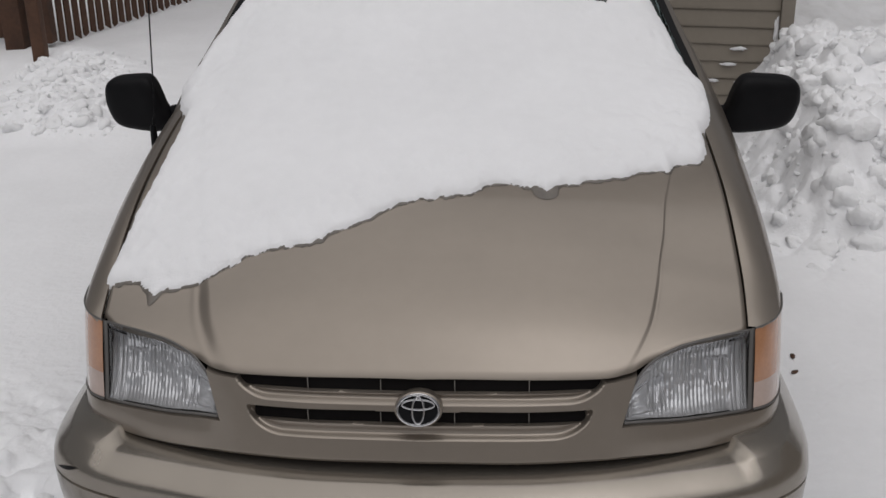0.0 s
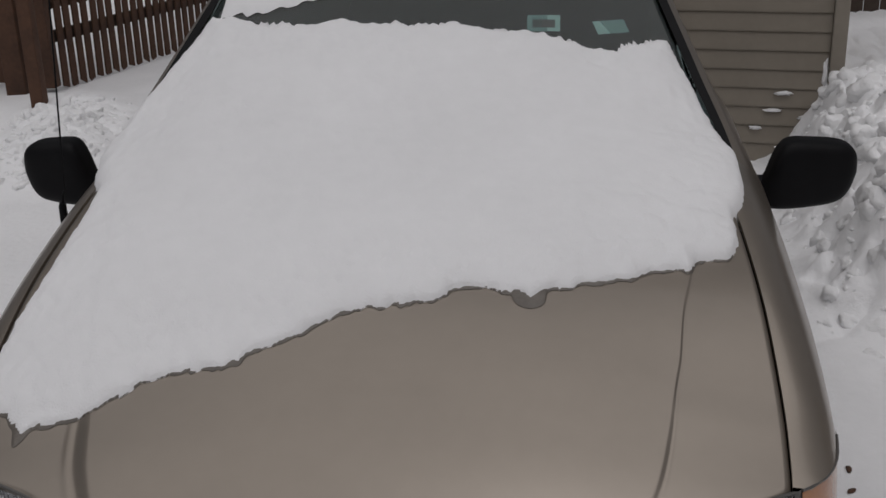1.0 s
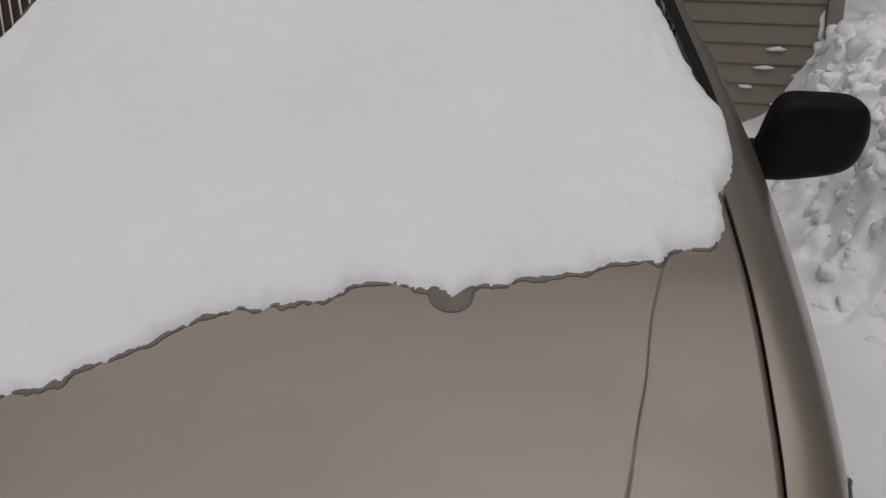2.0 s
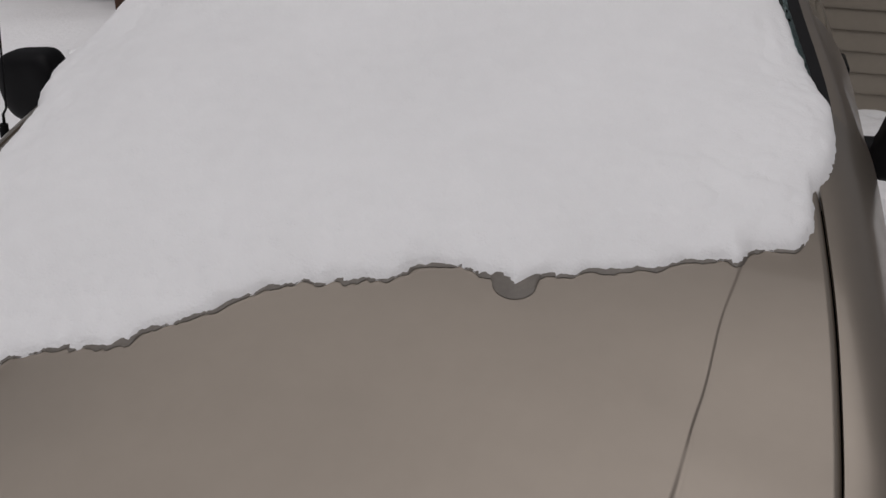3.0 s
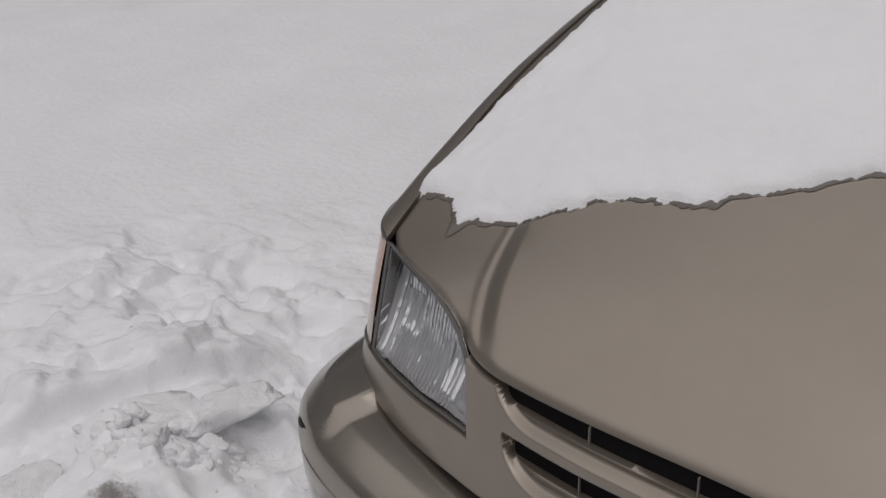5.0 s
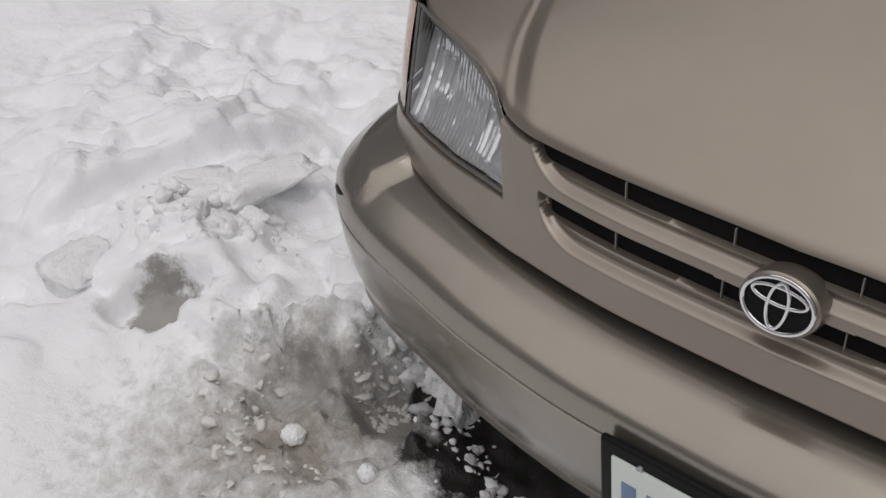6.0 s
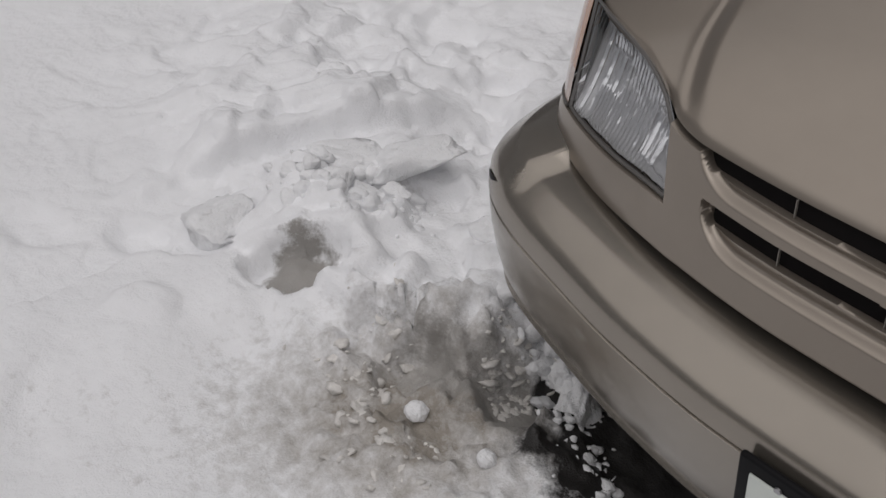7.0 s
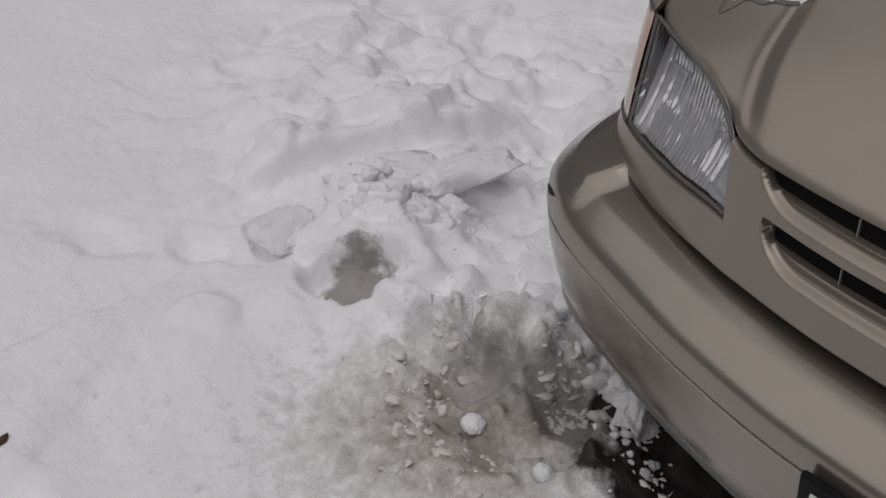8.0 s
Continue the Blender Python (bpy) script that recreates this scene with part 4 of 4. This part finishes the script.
    def on_screen(x, y, w, h, mat, label, up=.004, twist=0):
        return part("tag", box((w, .002, h), (x, y, screen_z(x, y) - up), (-59, 0, twist)), mat, van, label)
    on_screen(.297, 1.50, .084, .062, PAPER, "pale sticker inside the windscreen", .008)
    on_screen(.297, 1.497, .058, .030, GREYTRIM, "dark print on the sticker", .0065)
    on_screen(.468, 1.515, .085, .05, PAPER, "pale folded paper behind the glass", .008, 20)

    # body sides, roof, doors and tail
    half = curve1([.30, .60, .85, .95, 1.02, 1.12, 1.25, 1.40, 1.60, 1.70], [.865, .875, .875, .855, .82, .765, .70, .645, .58, .50])

    def side_x(y, z):
        """Half-width of the body, drawn in towards the fender at its front end."""
        front = .875 - .60 * max(0, min(z, 1.02) - .79) - .22 * max(0, z - 1.02)
        return lerp(half(z), min(half(z), front), smooth(1.80, 1.32, y) * smooth(1.34, 1.10, z)) - .05 * smooth(4.3, 4.85, y)

    def shell(sign):
        def f(u, v):
            y = lerp(1.32, 4.85, u)
            z = lerp(.30, 1.02, v)
            return (sign * side_x(y, z), y, z)

        def keep(u, v):
            y, z = lerp(1.32, 4.85, u), lerp(.30, 1.02, v)
            return (y - 3.83) ** 2 + (z - .30) ** 2 > .36 ** 2
        part("body_side", grid(f, span(0, 1, 60), span(0, 1, 30), keep), PAINT, van, flip=sign > 0)

        def upper(u, v):
            z = lerp(1.02, 1.56, v)
            y = lerp(lerp(1.30, 1.98, v), 4.85 - .25 * v, u)
            x = side_x(y, z) - .035 * smooth(2.1, 1.3, y) * v
            return (sign * x, y, z)

        def win(a, b):
            def f2(u, v):
                p = upper(lerp(a, b, u), lerp(.06, .88, v))
                return (p[0] + sign * .004, p[1], p[2])
            return f2
        part("window_frame", grid(upper, span(0, 1, 20), span(0, 1, 10)), PAINT, van, flip=sign > 0)
        for a, b in ((.05, .30), (.33, .63), (.66, .96)):
            part("side_window", grid(win(a, b), span(0, 1, 8), span(0, 1, 6)), WINDOW, van, "dark tinted side window", flip=sign > 0)
        for y in (1.36, 2.45, 3.4):
            part("door_gap", box((.004, .006, .46), (sign * (half(.7) + .0005), y, .60)), DARK, van)
        part("door_handle", rounded_box((.025, .16, .03), .008, (sign * (half(.95) + .01), 2.25, .93)), BLACK, van)
        part("rub_strip", rounded_box((.012, 3.1, .05), .004, (sign * (half(.6) + .002), 2.95, .58)), GREYTRIM, van)
    shell(1)
    shell(-1)

    def roof(u, v):
        y = lerp(1.88, 4.62, v)
        x = u * .60
        return (x, y, 1.70 - .13 * abs(u) ** 3 - .07 * smooth(.12, 0, v) - .05 * smooth(.85, 1, v))
    part("roof", grid(roof, span(-1, 1, 24), span(0, 1, 24)), PAINT, van)

    def tail(u, v):
        z = lerp(.35, 1.66, v)
        x = u * (half(z) - .05 if z < 1.6 else .55)
        return (x, 4.85 - .25 * smooth(1.0, 1.66, z) - .06 * u * u, z)
    part("tailgate", grid(tail, span(-1, 1, 20), span(0, 1, 20)), PAINT, van, flip=True)
    part("underbody", box((1.5, 4.5, .06), (0, 2.5, .27)), DARK, van)
    part("front_inner", box((1.3, .03, .45), (0, .32, .5)), DARK, van)

    # wheels
    for sx in (-1, 1):
        for wy in (.93, 3.83):
            bm = bmesh.new()
            prof = [(.20, -.10), (.29, -.10), (.318, -.085), (.325, -.05), (.325, .05), (.318, .085), (.29, .10), (.20, .10)]
            rings = []
            for r, o in prof:
                rings.append([bm.verts.new((sx * .80 + o, wy + r * math.cos(2 * math.pi * i / 40), .325 + r * math.sin(2 * math.pi * i / 40) - .04)) for i in range(40)])
            for a, b in zip(rings, rings[1:]):
                for i in range(40):
                    bm.faces.new((a[i], a[(i + 1) % 40], b[(i + 1) % 40], b[i]))
            wheel = part("tyre", bm, RUBBER, van, "black tyre in the snow")
            bm = bmesh.new()
            bmesh.ops.create_cone(bm, cap_ends=True, segments=40, radius1=.205, radius2=.18, depth=.17, matrix=pose(sx * .80, wy, .285, 0, 90 * sx, 0))
            part("rim", bm, STEEL, wheel, "dull steel wheel rim")

    # door mirrors
    for sx in (-1, 1):
        bm = bmesh.new()
        bmesh.ops.create_cube(bm, size=1)
        bmesh.ops.subdivide_edges(bm, edges=bm.edges[:], cuts=15, use_grid_fill=True)
        for v in bm.verts:
            p = v.co * 2
            nrm = (abs(p.x) ** 4 + abs(p.y) ** 4 + abs(p.z) ** 4) ** .25
            q = p / nrm
            inner, lower = max(0, -q.x), max(0, -q.z)
            half_w = (.113 if sx > 0 else .098) - .020 * max(0, q.x) * lower + .052 * inner * lower - .030 * inner * max(0, q.z)
            v.co = Vector((sx * ((.972 if sx > 0 else .998) + half_w * q.x), 1.40 + .055 * q.y + .02 * q.x, 1.008 + (.086 - .010 * q.x) * q.z))
        mir = part("door_mirror", bm, BLACK, van, "black plastic door mirror housing")
        part("mirror_arm", rounded_box((.13, .06, .085), .025, (sx * .835, 1.40, .955)), BLACK, mir)
        part("mirror_glass", rounded_box((.18 if sx > 0 else .14, .004, .12), .002, (.975 if sx > 0 else -1.008, 1.452, 1.002), (0, 0, sx * 6)), CHROME, mir, "mirror glass")

    # aerial
    a0 = Vector((-.824, 1.01, .988))
    part("aerial_base", tube([a0 + Vector((0, 0, -.02)), a0 + Vector((0, 0, .045)), a0 + Vector((.002, 0, .055))], .0105, 12, .008), BLACK, van, "black aerial foot")
    part("aerial", tube([a0 + Vector((.002, 0, .05)), a0 + Vector((.004, .0, .075)), a0 + Vector((.006, .01, .085)), a0 + Vector((.03, .09, .95))], .0035, 8, .0018), BLACK, van, "thin black whip aerial")
    return van


build_van()


# ---------------- snow on the van ----------------
def snow_edge():
    """Half-jagged lower edge of the snow on the hood: how far back it starts at x."""
    f = curve1([-.80, -.77, -.70, -.655, -.635, -.60, -.535, -.49, -.395, -.25, -.228, -.15, -.05, .107, .14, .21, .25, .285, .32, .415, .494, .555, .590, .600, .614, .672, .70, .704, .722, .735, .76],
               [.375, .372, .366, .33, .312, .335, .335, .351, .40, .421, .448, .483, .541, .581, .602, .613, .601, .598, .611, .649, .675, .702, .703, .708, .737, .747, .80, .885, .925, .955, 1.03])
    return f


edge_f = snow_edge()


def edge_line(x):
    return edge_f(x) - .007 + .006 * float(vnoise(x * 42, 2.0, 3)) + .0028 * float(vnoise(x * 105, 5.0, 4)) + .0015 * float(vnoise(x * 260, 9.0, 5))


def hood_snow():
    top_f = curve1([-.62, -.56, -.37, -.16, .01, .21, .35, .448, .518, .589, .65], [1.56, 1.55, 1.482, 1.462, 1.455, 1.44, 1.43, 1.41, 1.445, 1.47, 1.44])
    left_f = curve1([.33, .37, .45, .56, .72, .95, 1.02, 1.14, 1.31, 1.47, 1.6], [.778, .772, .758, .745, .72, .708, .738, .755, .712, .635, .575])
    right_f = curve1([.6, .70, .75, .80, .885, .925, .96, 1.03, 1.10, 1.21, 1.34, 1.45], [.700, .700, .703, .704, .706, .722, .733, .743, .741, .709, .662, .618])
    # outline of the blanket, crumbled
    line = [(x, edge_line(x)) for x in np.linspace(-.775, .70, 700)]
    line += [(x, top_f(x) + .008 * float(vnoise(x * 50, 1.0, 8)) + .012 * float(vnoise(x * 14, 4.0, 7))) for x in np.linspace(-.57, .60, 260)]
    for s, f, y0, y1 in ((-1, left_f, .37, 1.56), (1, right_f, .735, 1.47)):
        for y in np.linspace(y0, y1, 420):
            line.append((s * (f(y) + .003 * float(vnoise(y * 30, 3.0 + s, 9)) + .001 * float(vnoise(y * 120, 3.0 + s, 10))), y))
    line = np.array(line)
    step = .0062
    gx, gy = np.arange(-.80, .78, step), np.arange(.28, 1.60, step)
    X, Y = np.meshgrid(gx, gy)
    pts = np.stack([X.ravel(), Y.ravel()], -1)
    dist = np.empty(len(pts))
    for k in range(0, len(pts), 4000):
        q = pts[k:k + 4000]
        dist[k:k + 4000] = np.sqrt(((q[:, None, :] - line[None]) ** 2).sum(-1).min(1))
    el = np.array([edge_line(x) for x in gx])
    tl = np.array([top_f(x) for x in gx])
    ll, rl = np.array([left_f(y) for y in gy]), np.array([right_f(max(.62, y)) for y in gy])
    inside = (Y > el[None, :]) & (Y < tl[None, :]) & (X > -ll[:, None]) & (X < rl[:, None])
    D = np.where(inside.ravel(), dist, -dist).reshape(X.shape)
    D = D + .003 * fbm(X * 38, Y * 38, 3, 26) * sstep(.05, .0, np.abs(D))
    T = .036 + .020 * sstep(.45, 1.0, Y) + .012 * fbm(X * 2.6, Y * 2.6, 3, 22) + .005 * fbm(X * 9, Y * 9, 3, 23)
    R = .042 + .030 * (fbm(X * 7, Y * 7, 2, 24) + .4)
    q = np.clip(D / np.maximum(R, .02), 0, 1)
    t = T * np.sqrt(np.maximum(0, 1 - (1 - q) ** 2.0)) * (.62 + .38 * sstep(0, .22, D))
    t = t + (.0035 * fbm(X * 55, Y * 55, 3, 25) + .004 * (0.45 - worley(X * 34, Y * 34, 27))) * sstep(0, .012, D) * (1 - .75 * sstep(.05, .22, D))
    # a windblown dent above the driver side
    t = t - .012 * np.exp(-(((X - .50) / .10) ** 2 + ((Y - .90) / .06) ** 2)) - .02 * np.exp(-(((X - .43) / .05) ** 2 + ((Y - 1.36) / .03) ** 2))
    gust = np.exp(-(((X - .52) / .17) ** 2 + ((Y - .86) / .11) ** 2)) + .8 * np.exp(-(((X + .60) / .12) ** 2 + ((Y - .43) / .09) ** 2))
    t = t - gust * (.011 * sstep(-.15, .40, fbm(X * 7 + Y * 3, Y * 13, 3, 28)) + .005 * np.abs(fbm(X * 22, Y * 34, 3, 29))) * sstep(.0, .03, D)
    t = t + .0045 * fbm(X * 5.5, Y * 5.5, 3, 30) * sstep(.03, .12, D)
    t = np.where(D < 0, -.002 + D * 3.0, t)
    verts = np.zeros(X.shape + (3,))
    for j in range(X.shape[0]):
        for i in range(X.shape[1]):
            x, y = X[j, i], Y[j, i]
            hz, sz = hood_z(x, min(y, 1.1)), screen_z(x, y)
            d = sz - hz
            base = hz + .5 * (d + math.sqrt(d * d + (.05 * min(1, max(.0, (y - .75) / .25))) ** 2))
            verts[j, i] = (x, y, base + .001 + t[j, i])
    n = X.shape[1]
    faces = []
    for j in range(X.shape[0] - 1):
        for i in range(n - 1):
            if max(D[j, i], D[j, i + 1], D[j + 1, i], D[j + 1, i + 1]) > -.013:
                faces.append((j * n + i, j * n + i + 1, (j + 1) * n + i + 1, (j + 1) * n + i))
    used = sorted({k for f in faces for k in f})
    index = {k: m for m, k in enumerate(used)}
    flat = verts.reshape(-1, 3)
    ob = part("snow_blanket", ([flat[k] for k in used], [tuple(index[k] for k in f) for f in faces]), SNOW, None, sharp=3.0)
    tagged(ob, "thick white snow lying across the hood and windscreen", "snow")

    # thin wet slush that creeps out under the edge, with the edge's contact shadow in its colour
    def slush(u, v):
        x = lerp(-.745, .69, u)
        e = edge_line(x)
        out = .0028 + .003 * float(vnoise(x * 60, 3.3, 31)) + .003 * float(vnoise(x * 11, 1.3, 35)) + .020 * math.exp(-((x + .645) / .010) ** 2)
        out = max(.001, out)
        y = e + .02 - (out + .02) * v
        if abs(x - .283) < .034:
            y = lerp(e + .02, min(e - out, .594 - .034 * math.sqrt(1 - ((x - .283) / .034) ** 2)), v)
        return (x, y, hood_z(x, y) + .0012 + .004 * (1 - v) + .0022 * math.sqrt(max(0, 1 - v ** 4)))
    ob = part("slush_shadow_rim", grid(slush, span(0, 1, 420), span(0, 1, 6)), SHADED_SLUSH, None)
    tagged(ob, "thin grey slush under the snow edge, darkened as its contact shadow", "slush")

    # snow left on the upper corner of the windscreen and the roof
    def cap(u, v):
        x = lerp(-.57, -.14, u)
        y = lerp(1.565 + .05 * u * u + .018 * float(fbm(u * 12, u * 0, 3, 41)), 1.93, v)
        t = (.016 + .010 * float(vnoise(u * 9, v * 5, 42))) * math.sqrt(max(0, 1 - (1 - min(1, v * 4)) ** 2)) * math.sqrt(max(0, 1 - abs(2 * u - 1) ** 3))
        return (x, y, screen_z(x, y) + .002 + t + .006 * float(fbm(x * 20, y * 20, 3, 43)) * min(1, v * 5))
    ob = part("snow_remnant", grid(cap, span(0, 1, 50), span(0, 1, 30)), SNOW, None)
    tagged(ob, "ragged remnant of snow high on the windscreen", "snow")

    def roof_snow(u, v):
        y = lerp(1.90, 4.60, v)
        x = u * .58
        t = .10 * math.sqrt(max(0, 1 - (1 - min(1, v * 8, (1 - v) * 8)) ** 2)) * math.sqrt(max(0, 1 - abs(u) ** 6))
        return (x, y, 1.702 - .13 * abs(u) ** 3 - .07 * smooth(.12, 0, v) - .05 * smooth(.85, 1, v) + t + .01 * float(fbm(x * 3, y * 3, 3, 45)))
    ob = part("roof_snow", grid(roof_snow, span(-1, 1, 40), span(0, 1, 60)), SNOW, None)
    tagged(ob, "deep snow lying on the van roof", "snow")


hood_snow()

# ---------------- loose snow ----------------
for args in (("snow_block", "dirty broken slab of crusted snow", (-1.405, 0.385, 0.010), (0.23, 0.135, 0.10), 2, (7, -5, 56), 0.20, 2.0),
             ("snow_block", "broken slab of crusted snow", (-1.515, 0.315, -0.025), (0.24, 0.17, 0.085), 7, (4, 5, 48), 0.20, 1.6),
             ("snow_block", "pointed block of packed snow", (-1.595, -0.045, -0.02), (0.20, 0.16, 0.13), 3, (8, 14, 30), 0.30, 1.4),
             ("snow_clump", "clump of snow under the bumper edge", (-0.655, 0.175), (0.085, 0.17, 0.12), 4, (0, 0, 30), 0.3, 2.2),
             ("snow_clump", "clump of snow beside the bumper", (-0.93, 0.33, -0.01), (0.21, 0.13, 0.10), 5, (0, 0, -35), 0.3, 2.2),
             ("snow_clump", "clump of snow beside the bumper", (-1.05, 0.36, -0.01), (0.14, 0.11, 0.07), 8, (0, 0, 10), 0.3, 2.2),
             ("snow_clump", "clump of snow under the bumper edge", (-0.735, 0.215, -0.01), (0.07, 0.06, 0.06), 12, (0, 0, 0), 0.3, 2.2),
             ("snow_chip", "thin leaning chip of broken crust", (-1.455, 0.215), (0.085, 0.055, 0.045), 13, (20, 10, 50), 0.25, 2.0),
             ("snow_chip", "thin leaning chip of broken crust", (-1.395, 0.245), (0.075, 0.05, 0.05), 14, (-15, 20, 20), 0.25, 2.0),
             ("snow_chip", "thin leaning chip of broken crust", (-1.525, 0.185), (0.06, 0.04, 0.06), 15, (25, -15, 80), 0.25, 2.0),
             ("snow_chip", "thin leaning chip of broken crust", (-1.345, 0.30), (0.08, 0.06, 0.04), 16, (10, 15, 35), 0.25, 2.0),
             ("snow_ball", "small round ball of snow", (-0.823, -0.09), (0.05, 0.045, 0.035), 6, (0, 0, 0), 0.12, 3.0),
             ("snow_ball", "small round ball of snow", (-0.645, -0.075), (0.04, 0.036, 0.034), 9, (0, 0, 0), 0.12, 3.0)):
    name, label, at, size, seed, turn, amp, freq = args
    snow_lump(name, label, at, size, seed, turn, CRUST, amp, freq, 5)


def clod_templates():
    out = []
    for k in range(24):
        bm = bmesh.new()
        bmesh.ops.create_icosphere(bm, subdivisions=3 if k < 12 else 2, radius=0.5)
        off = Vector((k * 7.3, k * 3.1, k * 5.7))
        for v in bm.verts:
            r = 1 + .50 * noise.noise(v.co * 2.0 + off) + .28 * noise.noise(v.co * 5 + off) + .16 * noise.noise(v.co * 11 + off)
            v.co = v.co * r
        out.append((np.array([v.co[:] for v in bm.verts]), np.array([[v.index for v in f.verts] for f in bm.faces])))
        bm.free()
    return out


CLODS = clod_templates()


def clods(name, label, spots, seed, sink=-0.12, mat=None, flat=1.0):
    """Countless clods of broken snow half sunk in the ground, one joined mesh. spots: x, y, size."""
    rng = random.Random(seed)
    xs, ys = np.array([p[0] for p in spots]), np.array([p[1] for p in spots])
    zs = ground_height(xs, ys)[0]
    verts, faces, o = [], [], 0
    for (x, y, s), z in zip(spots, zs):
        co, tri = CLODS[rng.randrange(12) + (0 if s > .05 else 12)]
        m = np.array(Euler((rng.uniform(-.6, .6), rng.uniform(-.6, .6), rng.uniform(0, 6.3))).to_matrix())
        sq = np.array([rng.uniform(.8, 1.35), rng.uniform(.75, 1.1), rng.uniform(.55, .95) * flat])
        verts.append((co * sq * s) @ m.T + np.array([x, y, z + s * sink]))
        faces.append(tri + o)
        o += len(co)
    ob = part(name, ([tuple(v) for v in np.concatenate(verts)], [tuple(map(int, f)) for f in np.concatenate(faces)]), mat or CRUST, None, sharp=3.0)
    return tagged(ob, label, "snow clods", kind="stuff")


def scatter():
    rng = random.Random(11)
    bank = []
    while len(bank) < 1300:
        x, y = rng.uniform(1.25, 3.3), rng.uniform(2.3, 6.0)
        edge = 1.27 + .11 * (y - 2.6)
        if x > edge + rng.uniform(-.05, .25) and y > 2.55 + rng.uniform(-.25, .2) and not (y > 5.25 and x < 2.15):
            s = .03 + .16 * rng.random() ** 3.5
            bank.append((x, y, s * (.6 if x < edge + .25 else 1)))
    clods("bank_clods", "clods of ploughed snow heaped into a bank", bank, 3, -.24)
    ridge = []
    for k in range(520):
        y = rng.uniform(4.3, 6.2)
        ridge.append((-2.75 - .25 * (y - 5) + rng.gauss(0, .24), y, .015 + .10 * rng.random() ** 3))
    clods("ridge_clods", "clods of broken snow near the fence foot", ridge, 5)
    near = []
    for k in range(420):
        r = rng.random()
        if r < .22:
            u = rng.random()
            x, y, s = lerp(-1.60, -1.28, u) + rng.gauss(0, .04), lerp(.16, .27, u) + rng.gauss(0, .045), .010 + .045 * rng.random() ** 2
        elif r < .66:
            u = rng.random()
            x, y, s = lerp(-1.10, -.72, u) + rng.gauss(0, .04), lerp(.50, .22, u) + rng.gauss(0, .05), .012 + .055 * rng.random() ** 2
        else:
            u = rng.random()
            x, y, s = lerp(-.78, -.42, u) + rng.gauss(0, .035), lerp(.22, .02, u) + rng.gauss(0, .03), .008 + .025 * rng.random() ** 2
        near.append((x, y, s))
    wet = []
    while len(wet) < 260:
        x, y = rng.gauss(-.79, .11), rng.gauss(.0, .11)
        if x < -.56 and fbm(x * 7, y * 7, 2, 106) > -.05:
            wet.append((x, y, .008 + .030 * rng.random() ** 2.5))
    clods("slush_lumps", "grey lumps of half-melted slush by the bumper", wet, 29, -.20, WETSNOW, .55)
    clods("snow_crumbs", "crumbs of broken snow scattered by the bumper", near, 7, -.05)



scatter()


def leaf(at, seed):
    me = lump_mesh("dead_leaf", (0.035, 0.02, 0.008), seed, 2, 0.5, 4)
    me.materials.append(WOOD)
    ob = new("dead_leaf", me)
    ob.matrix_world = pose(at[0], at[1], height_at(*at) + 0.004, 5, 0, seed * 40)
    tagged(ob, "small brown dead leaf on the snow", "leaf", "dead leaves")


for k, at in enumerate(((1.20, 1.52), (1.22, 1.64), (-1.40, -0.79))):
    leaf(at, k + 1)
